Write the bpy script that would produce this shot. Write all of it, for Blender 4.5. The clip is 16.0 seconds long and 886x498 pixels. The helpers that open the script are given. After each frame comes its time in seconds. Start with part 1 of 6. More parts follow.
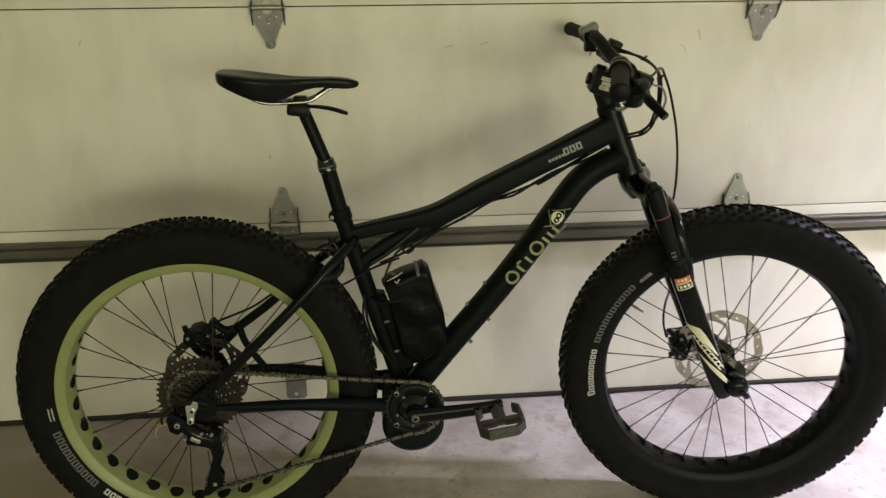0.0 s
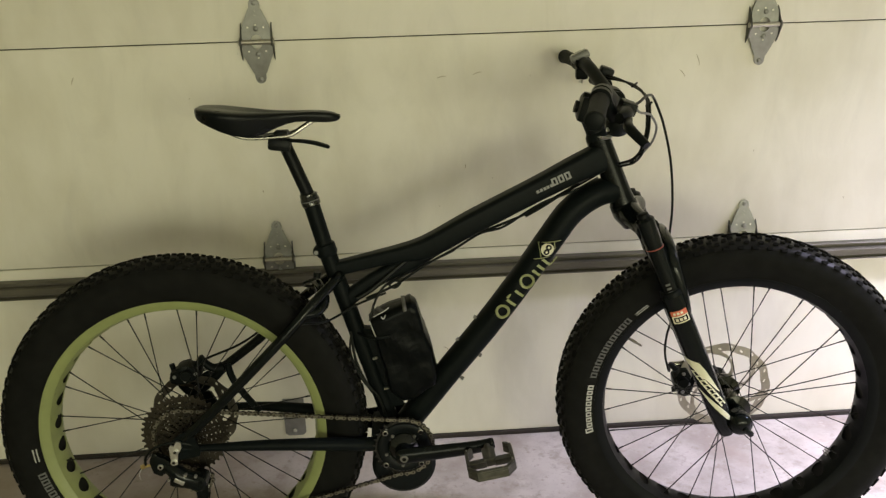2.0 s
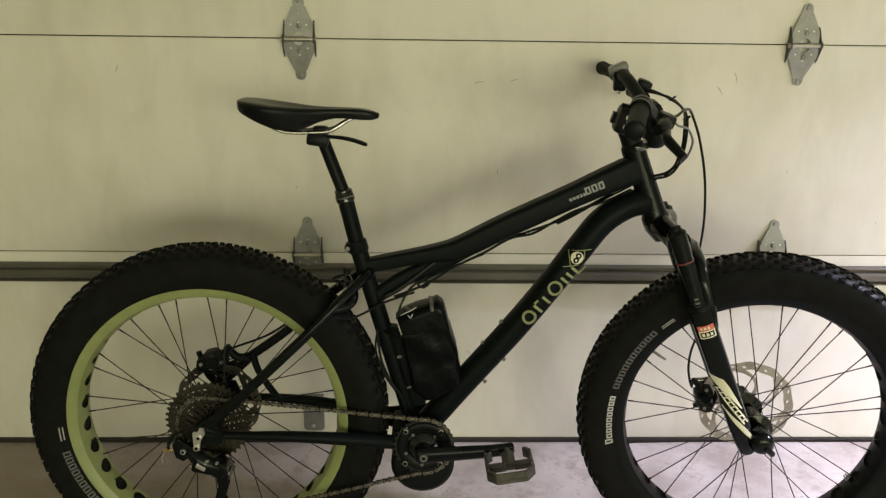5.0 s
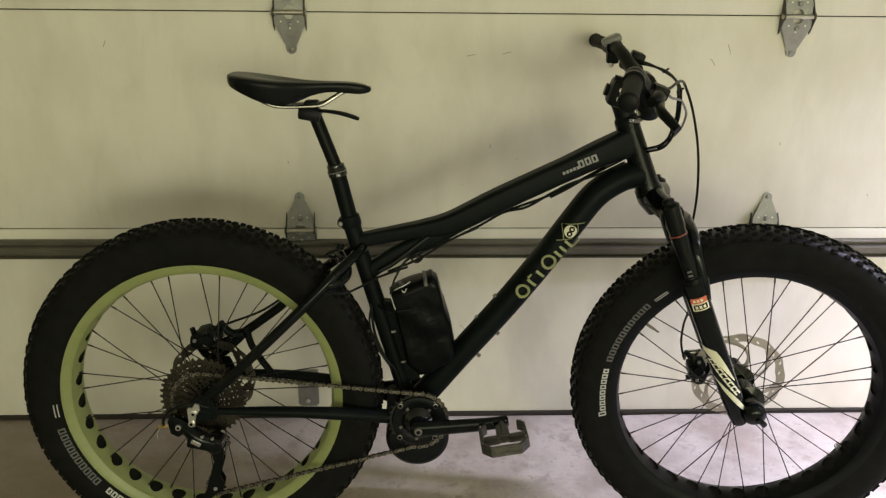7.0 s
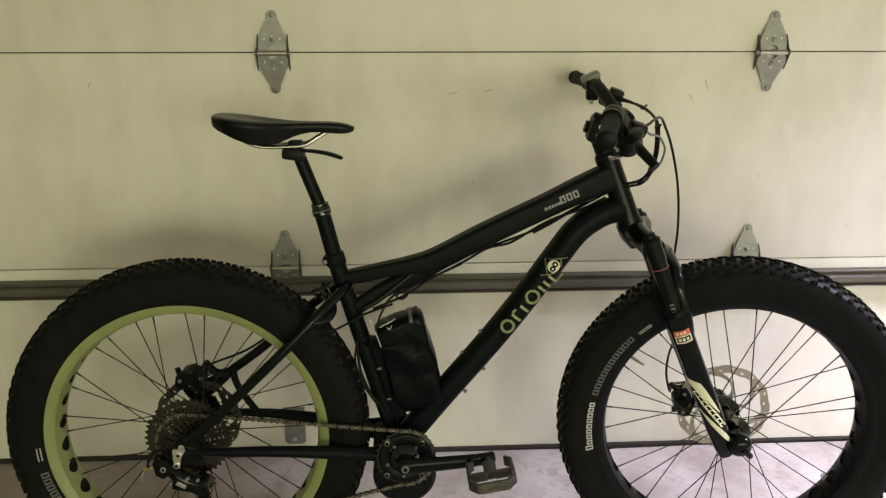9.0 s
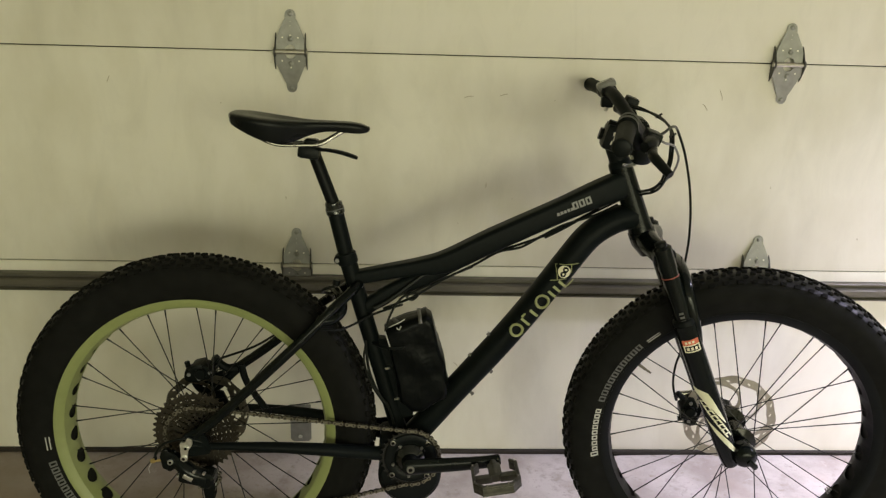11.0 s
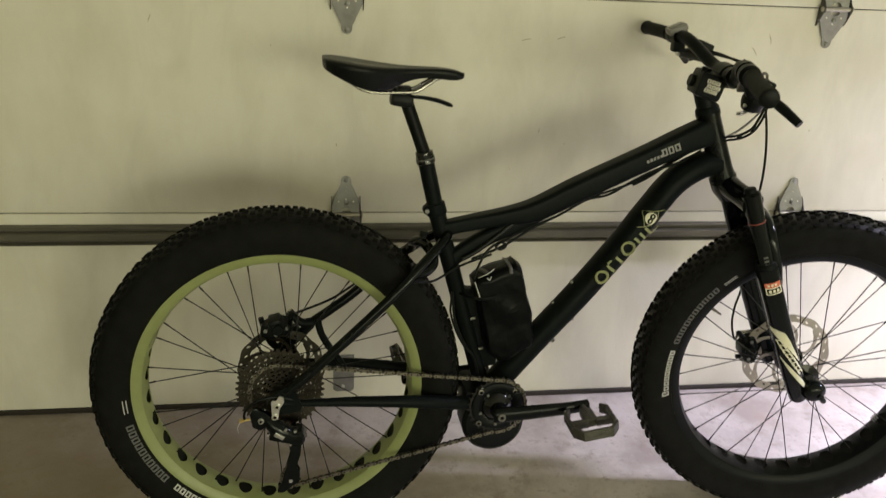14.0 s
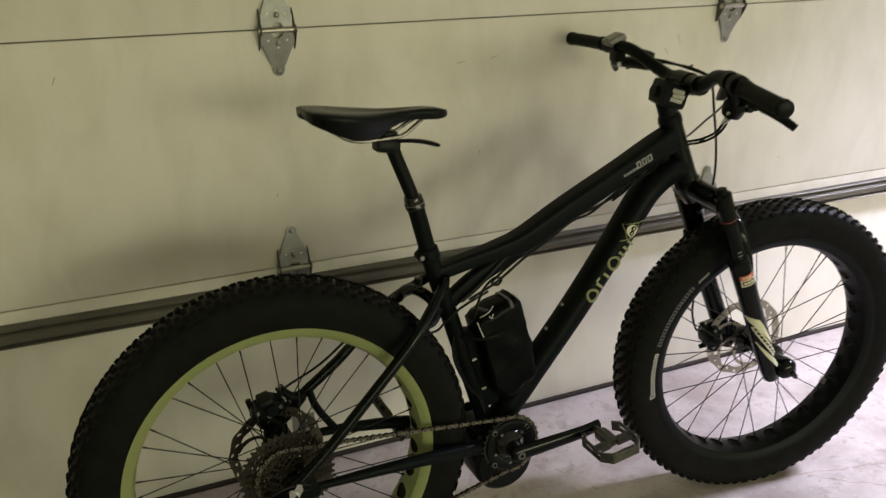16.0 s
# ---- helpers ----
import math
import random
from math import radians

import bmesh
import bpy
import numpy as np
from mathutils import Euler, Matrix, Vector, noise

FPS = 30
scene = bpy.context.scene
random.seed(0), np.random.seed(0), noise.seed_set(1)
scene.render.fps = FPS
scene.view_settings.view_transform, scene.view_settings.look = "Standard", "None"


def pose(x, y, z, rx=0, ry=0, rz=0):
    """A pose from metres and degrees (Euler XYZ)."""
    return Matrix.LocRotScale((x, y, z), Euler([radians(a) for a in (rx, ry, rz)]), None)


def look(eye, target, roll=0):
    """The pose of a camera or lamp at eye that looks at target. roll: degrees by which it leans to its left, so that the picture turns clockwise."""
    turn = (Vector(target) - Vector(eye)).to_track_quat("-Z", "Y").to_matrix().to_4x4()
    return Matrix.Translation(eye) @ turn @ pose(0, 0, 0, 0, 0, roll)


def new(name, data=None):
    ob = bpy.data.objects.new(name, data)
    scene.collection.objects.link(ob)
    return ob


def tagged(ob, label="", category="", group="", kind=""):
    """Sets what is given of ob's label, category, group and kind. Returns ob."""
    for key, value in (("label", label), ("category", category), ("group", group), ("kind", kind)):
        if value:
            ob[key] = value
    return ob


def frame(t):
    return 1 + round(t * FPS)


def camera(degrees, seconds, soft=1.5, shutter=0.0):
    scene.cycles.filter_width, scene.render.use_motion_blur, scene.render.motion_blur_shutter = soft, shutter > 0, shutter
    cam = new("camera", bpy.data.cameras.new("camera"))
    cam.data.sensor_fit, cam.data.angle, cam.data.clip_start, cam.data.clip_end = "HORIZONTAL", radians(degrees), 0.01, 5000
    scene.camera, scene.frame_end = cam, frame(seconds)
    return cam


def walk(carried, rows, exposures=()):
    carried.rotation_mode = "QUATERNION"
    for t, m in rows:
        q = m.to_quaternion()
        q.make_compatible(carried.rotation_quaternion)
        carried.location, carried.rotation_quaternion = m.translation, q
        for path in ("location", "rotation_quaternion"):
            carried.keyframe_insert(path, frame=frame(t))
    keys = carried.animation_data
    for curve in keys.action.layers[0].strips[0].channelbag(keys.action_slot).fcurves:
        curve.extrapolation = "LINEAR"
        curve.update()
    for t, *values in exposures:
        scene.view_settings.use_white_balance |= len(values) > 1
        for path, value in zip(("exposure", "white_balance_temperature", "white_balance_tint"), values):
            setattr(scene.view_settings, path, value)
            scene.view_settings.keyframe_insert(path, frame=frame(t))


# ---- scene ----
cam = camera(56.84, 16.0, 1.3, 0.5)
PATH = [
    (0, (0.2144, -1.9886, 1.2779), (0.3909, -0.1438, 0.5260), -0.14),
    (0.5, (0.2815, -1.9598, 1.2811), (0.3349, -0.1037, 0.5381), -1.76),
    (1, (0.2998, -1.9349, 1.2744), (0.3045, -0.0748, 0.5397), -3.62),
    (1.5, (0.3053, -1.9402, 1.2774), (0.3599, -0.0687, 0.5742), -2.77),
    (2, (0.3076, -1.9545, 1.2739), (0.4083, -0.0792, 0.5861), -1.69),
    (2.5, (0.2940, -1.9548, 1.2632), (0.3919, -0.0824, 0.5672), -0.16),
    (3, (0.2805, -1.9728, 1.2575), (0.3203, -0.1007, 0.5551), 0.51),
    (3.5, (0.2851, -1.9890, 1.2713), (0.3180, -0.1024, 0.6081), 0.25),
    (4, (0.2851, -1.9820, 1.2661), (0.3211, -0.0876, 0.6257), 0.68),
    (6.5, (0.2820, -1.9653, 1.2646), (0.3539, -0.1010, 0.5439), 0.69),
    (7, (0.2824, -1.9672, 1.2610), (0.3562, -0.1034, 0.5394), 0.71),
    (7.5, (0.2856, -1.9673, 1.2739), (0.3753, -0.0960, 0.5739), 0.50),
    (8, (0.2880, -1.9729, 1.2750), (0.3903, -0.0908, 0.6063), 0.75),
    (8.5, (0.2858, -1.9726, 1.2772), (0.3919, -0.0848, 0.6253), 0.59),
    (9, (0.2887, -1.9741, 1.2743), (0.3933, -0.0853, 0.6250), 0.21),
    (11.5, (0.2779, -1.9826, 1.2761), (0.3637, -0.0904, 0.6339), 1.92),
    (12, (0.2797, -1.9830, 1.2837), (0.3659, -0.1174, 0.5681), 0.94),
    (12.5, (0.2787, -1.9847, 1.2803), (0.3840, -0.1389, 0.5177), 1.09),
    (13, (0.2682, -1.9845, 1.2850), (0.4036, -0.1368, 0.5316), 0.65),
    (13.5, (0.1398, -1.9573, 1.2867), (0.3109, -0.1126, 0.5332), 1.74),
    (14, (-0.0714, -1.9201, 1.2781), (0.2324, -0.1033, 0.4992), 3.15),
    (14.5, (-0.1598, -1.8564, 1.2614), (0.2790, -0.1045, 0.4021), 3.63),
    (15, (-0.2190, -1.7489, 1.2695), (0.2804, -0.0221, 0.3927), 1.14),
    (15.5, (-0.2902, -1.6990, 1.2844), (0.3170, 0.0157, 0.4530), -0.20),
    (16, (-0.3820, -1.7193, 1.3188), (0.3635, -0.0311, 0.5478), 0.14),
]
walk(cam, [(t, look(eye, target, roll)) for t, eye, target, roll in PATH], exposures=[(0, -0.15), (0.5, 0.02), (1.0, 0.06), (1.5, 0.02), (2.0, -0.06), (2.5, -0.07), (3.5, 0.08), (4.0, 0.03), (6.5, -0.07), (8.5, -0.06), (11.5, -0.06), (13.0, -0.08), (13.5, -0.16), (14, -0.06), (14.5, -0.18), (15.0, -0.15), (15.5, -0.11), (16, -0.36)])

# ---- world, sun and window light ----
world = bpy.data.worlds.new("world")
scene.world = world
world.use_nodes = True
wn = world.node_tree.nodes
sky = wn.new("ShaderNodeTexSky")
sky.sky_type = 'NISHITA'
sky.sun_disc = False
sky.sun_elevation, sky.sun_rotation = radians(50), radians(200)
world.node_tree.links.new(sky.outputs[0], wn["Background"].inputs[0])
wn["Background"].inputs[1].default_value = 0.08


def area(name, eye, target, width, height, watts, colour):
    data = bpy.data.lights.new(name, 'AREA')
    data.shape, data.size, data.size_y, data.energy, data.color = 'RECTANGLE', width, height, watts, colour
    ob = new(name, data)
    ob.matrix_world = look(eye, target)
    return ob


# cool daylight down a narrow roof light in line with the bicycle, warm daylight through the window behind the walk
roof_light = area("daylight_roof_light", (4.05, -0.80, 2.43), (2.13, -0.58, 0.0), 0.20, 1.20, 40, (0.80, 0.77, 1.03))
roof_light.data.spread = radians(45)
area("daylight_back_window", (1.60, -5.9, 1.12), (1.0, 0.0, 1.05), 6.1, 1.6, 113, (0.895, 0.878, 0.57))
# an unseen smaller lamp added in that window, for narrower shadows on the door
area("window_core_lamp", (1.68, -5.88, 1.46), (0.5, 0.0, 0.8), 0.9, 0.7, 37, (0.895, 0.878, 0.57))


# ---- materials ----
def nodes_of(name):
    m = bpy.data.materials.new(name)
    m.use_nodes = True
    return m, m.node_tree.nodes, m.node_tree.links, m.node_tree.nodes["Principled BSDF"]


def material(name, colour, rough=0.5, metal=0.0, grain=0.15, scale=60.0, bump=0.0, bump_scale=300.0, coat=0.0, spread=0.1, tone=None, spec=0.5):
    """A surface with colour that varies at two scales, uneven gloss and fine relief."""
    m, n, l, p = nodes_of(name)
    tc = n.new("ShaderNodeTexCoord")
    a = n.new("ShaderNodeTexNoise")
    a.inputs["Scale"].default_value, a.inputs["Detail"].default_value = scale, 5
    b = n.new("ShaderNodeTexNoise")
    b.inputs["Scale"].default_value, b.inputs["Detail"].default_value = scale / 9, 3
    for k in (a, b):
        l.new(tc.outputs["Object"], k.inputs["Vector"])
    mix = n.new("ShaderNodeMath")
    mix.operation = 'ADD'
    l.new(a.outputs[0], mix.inputs[0])
    l.new(b.outputs[0], mix.inputs[1])
    ramp = n.new("ShaderNodeMapRange")
    ramp.inputs["From Min"].default_value, ramp.inputs["From Max"].default_value = 0.6, 1.4
    l.new(mix.outputs[0], ramp.inputs["Value"])
    col = n.new("ShaderNodeMix")
    col.data_type = 'RGBA'
    dark = tone or tuple(c * (1 - grain) for c in colour)
    col.inputs["A"].default_value, col.inputs["B"].default_value = (*dark, 1), (*[min(1, c * (1 + grain)) for c in colour], 1)
    l.new(ramp.outputs[0], col.inputs["Factor"])
    l.new(col.outputs["Result"], p.inputs["Base Color"])
    rr = n.new("ShaderNodeMapRange")
    rr.inputs["To Min"].default_value, rr.inputs["To Max"].default_value = max(0.02, rough - spread), min(1, rough + spread)
    l.new(b.outputs[0], rr.inputs["Value"])
    l.new(rr.outputs[0], p.inputs["Roughness"])
    p.inputs["Metallic"].default_value = metal
    p.inputs["Specular IOR Level"].default_value = spec
    if coat:
        p.inputs["Coat Weight"].default_value, p.inputs["Coat Roughness"].default_value = coat, 0.08
    if bump:
        c = n.new("ShaderNodeTexNoise")
        c.inputs["Scale"].default_value, c.inputs["Detail"].default_value = bump_scale, 4
        l.new(tc.outputs["Object"], c.inputs["Vector"])
        bp = n.new("ShaderNodeBump")
        bp.inputs["Strength"].default_value, bp.inputs["Distance"].default_value = bump, 0.002
        l.new(c.outputs[0], bp.inputs["Height"])
        l.new(bp.outputs[0], p.inputs["Normal"])
    return m


M_FRAME = material("matt_black_paint", (0.0049, 0.0068, 0.0072), 0.40, 0, 0.3, 90, 0.05, 900, spec=0.065)
M_GLOSS = material("gloss_black_paint", (0.0034, 0.0050, 0.0049), 0.13, 0, 0.2, 60, 0, 1, 0.35, 0.05, spec=0.36)
M_FORK = material("gloss_black_fork_paint", (0.0035, 0.0053, 0.0055), 0.16, 0, 0.2, 60, 0, 1, 0.08, 0.05, spec=0.2)
M_HEADTUBE = material("satin_black_head_tube", (0.0036, 0.0052, 0.0052), 0.16, 0, 0.2, 60, spec=0.18)
M_BOLT = material("dull_steel_bolt", (0.20, 0.195, 0.18), 0.4, 1.0, 0.2, 120)
M_RAIL = material("steel_saddle_rail", (0.27, 0.26, 0.235), 0.28, 1.0, 0.15, 120)
M_RUBBER = material("tyre_rubber", (0.0094, 0.0096, 0.0091), 0.68, 0, 0.4, 40, 0.3, 500, spec=0.06)
M_CASING = material("shiny_tyre_casing", (0.0086, 0.0088, 0.0088), 0.38, 0, 0.3, 60, 0.15, 500, spec=0.17)
M_DULLCASING = material("dull_tyre_casing", (0.0086, 0.0088, 0.0086), 0.45, 0, 0.3, 60, 0.15, 500, spec=0.14)
M_TREAD = material("worn_tread_rubber", (0.0086, 0.0087, 0.0084), 0.70, 0, 0.4, 60, 0.3, 500, spec=0.05)
M_PLASTIC = material("black_plastic", (0.0049, 0.0065, 0.0069), 0.38, 0, 0.25, 120, 0.1, 700, spec=0.12)
M_GRIP = material("grip_rubber", (0.0061, 0.0081, 0.0077), 0.65, 0, 0.25, 200, 0.5, 1500, spec=0.15)
M_SADDLE = material("saddle_cover", (0.0044, 0.0057, 0.0062), 0.30, 0, 0.3, 70, 0.15, 1200, spec=0.16)
M_GREEN = material("lime_anodised_rim", (0.255, 0.290, 0.115), 0.40, 0.0, 0.10, 50, 0.03, 500)
M_RIM = material("black_rim", (0.0042, 0.0053, 0.0059), 0.42, 0, 0.25, 60, 0.03, 500, spec=0.12)
M_TAPE = material("rim_tape", (0.006, 0.006, 0.006), 0.7, 0, 0.3, 60, spec=0.2)
M_SPOKE = material("black_spoke", (0.008, 0.008, 0.008), 0.4, 0.0, 0.2, 100, spec=0.25)
M_STEEL = material("bright_steel", (0.62, 0.60, 0.56), 0.25, 1.0, 0.15, 120)
M_CASSETTE = material("worn_sprocket_steel", (0.045, 0.040, 0.034), 0.45, 0.8, 0.3, 90)
M_SPROCKET = material("sprocket_steel", (0.058, 0.051, 0.041), 0.36, 0.9, 0.35, 160)
M_BLACKSTEEL = material("black_chainring_steel", (0.014, 0.013, 0.012), 0.42, 0.5, 0.3, 90)
M_CHAIN = material("oily_chain_steel", (0.20, 0.185, 0.15), 0.38, 1.0, 0.35, 300)
M_DISC = material("brake_disc_steel", (0.40, 0.37, 0.32), 0.42, 1.0, 0.15, 150)
M_DARKDISC = material("dull_brake_disc_steel", (0.11, 0.10, 0.082), 0.4, 1.0, 0.25, 150)
M_PEDAL = material("worn_grey_pedal", (0.066, 0.064, 0.050), 0.42, 0.5, 0.5, 80, 0.15, 500)
M_ALLOY = material("cast_alloy", (0.70, 0.70, 0.68), 0.28, 1.0, 0.12, 150)
M_DECAL = material("olive_decal", (0.29, 0.31, 0.145), 0.5, 0, 0.1, 80)
M_PALE = material("cream_decal", (0.74, 0.72, 0.54), 0.45, 0, 0.08, 80)
M_GREYD = material("grey_decal", (0.21, 0.21, 0.21), 0.45, 0, 0.1, 80)
M_RED = material("orange_red_decal", (0.62, 0.14, 0.07), 0.45, 0, 0.1, 80)
M_RING = material("dull_red_rubber", (0.24, 0.045, 0.03), 0.5, 0, 0.15, 120)
M_TYREINK = material("tyre_lettering", (0.50, 0.50, 0.48), 0.6, 0, 0.15, 120)
M_TYREGREY = material("tyre_lettering_grey", (0.10, 0.10, 0.10), 0.6, 0, 0.15, 120)
M_ZINC = material("galvanised_hinge", (0.29, 0.29, 0.28), 0.48, 0.8, 0.3, 45, 0.06, 400, 0, 0.12)
# the hinge metal darkened for the ears, their shade put into the colour
M_HINGESHADE = material("shaded_hinge_side", (0.085, 0.083, 0.078), 0.55, 0.6, 0.3, 60, 0.06, 400)
M_PIN = material("bright_hinge_pin", (0.42, 0.40, 0.35), 0.36, 0.9, 0.2, 90)
M_VALVE = material("dull_brass_valve", (0.16, 0.14, 0.11), 0.45, 0.7, 0.2, 120)
M_SEAL = material("black_door_seal", (0.024, 0.018, 0.014), 0.8, 0, 0.3, 40, 0.2, 200)
M_STRUT = material("dusty_steel_strut", (0.125, 0.116, 0.094), 0.5, 0.35, 0.22, 18, 0.08, 120)
M_BAG = material("black_tape_wrap", (0.0031, 0.0039, 0.0042), 0.28, 0, 0.3, 40, 0.5, 60, spec=0.07)
M_TAPEGREY = material("silver_duct_tape", (0.12, 0.118, 0.11), 0.45, 0.2, 0.15, 60, 0.2, 150)
M_SCREEN = material("grey_display_glass", (0.16, 0.165, 0.16), 0.2, 0, 0.1, 40)
M_CASE = material("grey_plastic_case", (0.16, 0.16, 0.155), 0.35, 0, 0.12, 60)
M_CHECK = material("printed_pale_sticker", (0.70, 0.68, 0.58), 0.5, 0, 0.1, 80)
M_SCUFF = material("brown_scuff", (0.42, 0.37, 0.27), 0.8, 0, 0.2, 200)
# near-black for small discs that stand in for the shade inside bolt holes
M_HOLESHADE = material("hole_shade", (0.004, 0.004, 0.004), 0.8, 0, 0.2, 100, spec=0.1)
M_BRASS = material("brass_nut", (0.55, 0.42, 0.18), 0.35, 1.0, 0.2, 200)
M_HOSE = material("black_hose", (0.0044, 0.0058, 0.0055), 0.4, 0, 0.2, 200, spec=0.18)
M_HOSEGREY = material("pale_cable_housing", (0.13, 0.13, 0.13), 0.4, 0, 0.15, 200)


def painted(name, colour, tone):
    """Painted steel door skin: cream paint with faint dirt clouds, vertical wipe streaks and a light stipple."""
    m, n, l, p = nodes_of(name)
    tc = n.new("ShaderNodeTexCoord")
    mp = n.new("ShaderNodeMapping")
    mp.inputs["Scale"].default_value = (3.2, 3.2, 1.5)
    l.new(tc.outputs["Object"], mp.inputs["Vector"])
    st = n.new("ShaderNodeTexNoise")
    st.inputs["Scale"].default_value, st.inputs["Detail"].default_value = 3.0, 6
    l.new(mp.outputs[0], st.inputs["Vector"])
    cl = n.new("ShaderNodeTexNoise")
    cl.inputs["Scale"].default_value, cl.inputs["Detail"].default_value = 2.2, 5
    l.new(tc.outputs["Object"], cl.inputs["Vector"])
    sp = n.new("ShaderNodeTexNoise")
    sp.inputs["Scale"].default_value, sp.inputs["Detail"].default_value = 130, 3
    l.new(tc.outputs["Object"], sp.inputs["Vector"])
    ad = n.new("ShaderNodeMath")
    ad.operation = 'ADD'
    l.new(st.outputs[0], ad.inputs[0])
    l.new(cl.outputs[0], ad.inputs[1])
    mr = n.new("ShaderNodeMapRange")
    mr.inputs["From Min"].default_value, mr.inputs["From Max"].default_value = 0.72, 1.1
    l.new(ad.outputs[0], mr.inputs["Value"])
    col = n.new("ShaderNodeMix")
    col.data_type = 'RGBA'
    col.inputs["A"].default_value, col.inputs["B"].default_value = (*tone, 1), (*colour, 1)
    l.new(mr.outputs[0], col.inputs["Factor"])
    # grey smears where the paint was wiped
    sm = n.new("ShaderNodeMapping")
    sm.inputs["Scale"].default_value, sm.inputs["Rotation"].default_value = (7.0, 7.0, 2.6), (0, 0.2, 0)
    l.new(tc.outputs["Object"], sm.inputs["Vector"])
    wipe = n.new("ShaderNodeTexNoise")
    wipe.inputs["Scale"].default_value, wipe.inputs["Detail"].default_value, wipe.inputs["Roughness"].default_value, wipe.inputs["Distortion"].default_value = 1.3, 7, 0.66, 0.8
    l.new(sm.outputs[0], wipe.inputs["Vector"])
    wr = n.new("ShaderNodeMapRange")
    wr.inputs["From Min"].default_value, wr.inputs["From Max"].default_value, wr.inputs["To Max"].default_value = 0.50, 0.74, 0.26
    l.new(wipe.outputs[0], wr.inputs["Value"])
    smear = n.new("ShaderNodeMix")
    smear.data_type = 'RGBA'
    l.new(wr.outputs[0], smear.inputs["Factor"])
    l.new(col.outputs["Result"], smear.inputs["A"])
    smear.inputs["B"].default_value = (*[c * k for c, k in zip(tone, (0.80, 0.81, 0.84))], 1)
    # sparse small specks of dirt
    vo = n.new("ShaderNodeTexVoronoi")
    vo.inputs["Scale"].default_value = 11
    l.new(tc.outputs["Object"], vo.inputs["Vector"])
    vr = n.new("ShaderNodeMapRange")
    vr.inputs["From Min"].default_value, vr.inputs["From Max"].default_value = 0.006, 0.02
    l.new(vo.outputs["Distance"], vr.inputs["Value"])
    c2 = n.new("ShaderNodeMix")
    c2.data_type = 'RGBA'
    c2.inputs["A"].default_value = (*[c * 0.75 for c in tone], 1)
    l.new(vr.outputs[0], c2.inputs["Factor"])
    l.new(smear.outputs["Result"], c2.inputs["B"])
    l.new(c2.outputs["Result"], p.inputs["Base Color"])
    p.inputs["Roughness"].default_value = 0.55
    bp = n.new("ShaderNodeBump")
    bp.inputs["Strength"].default_value, bp.inputs["Distance"].default_value = 0.12, 0.001
    l.new(sp.outputs[0], bp.inputs["Height"])
    l.new(bp.outputs[0], p.inputs["Normal"])
    return m


M_DOOR = painted("cream_door_paint", (0.80, 0.775, 0.69), (0.705, 0.675, 0.575))
M_WALL = material("yellowed_wall_paint", (0.70, 0.685, 0.60), 0.9, 0, 0.10, 6, 0.1, 200)


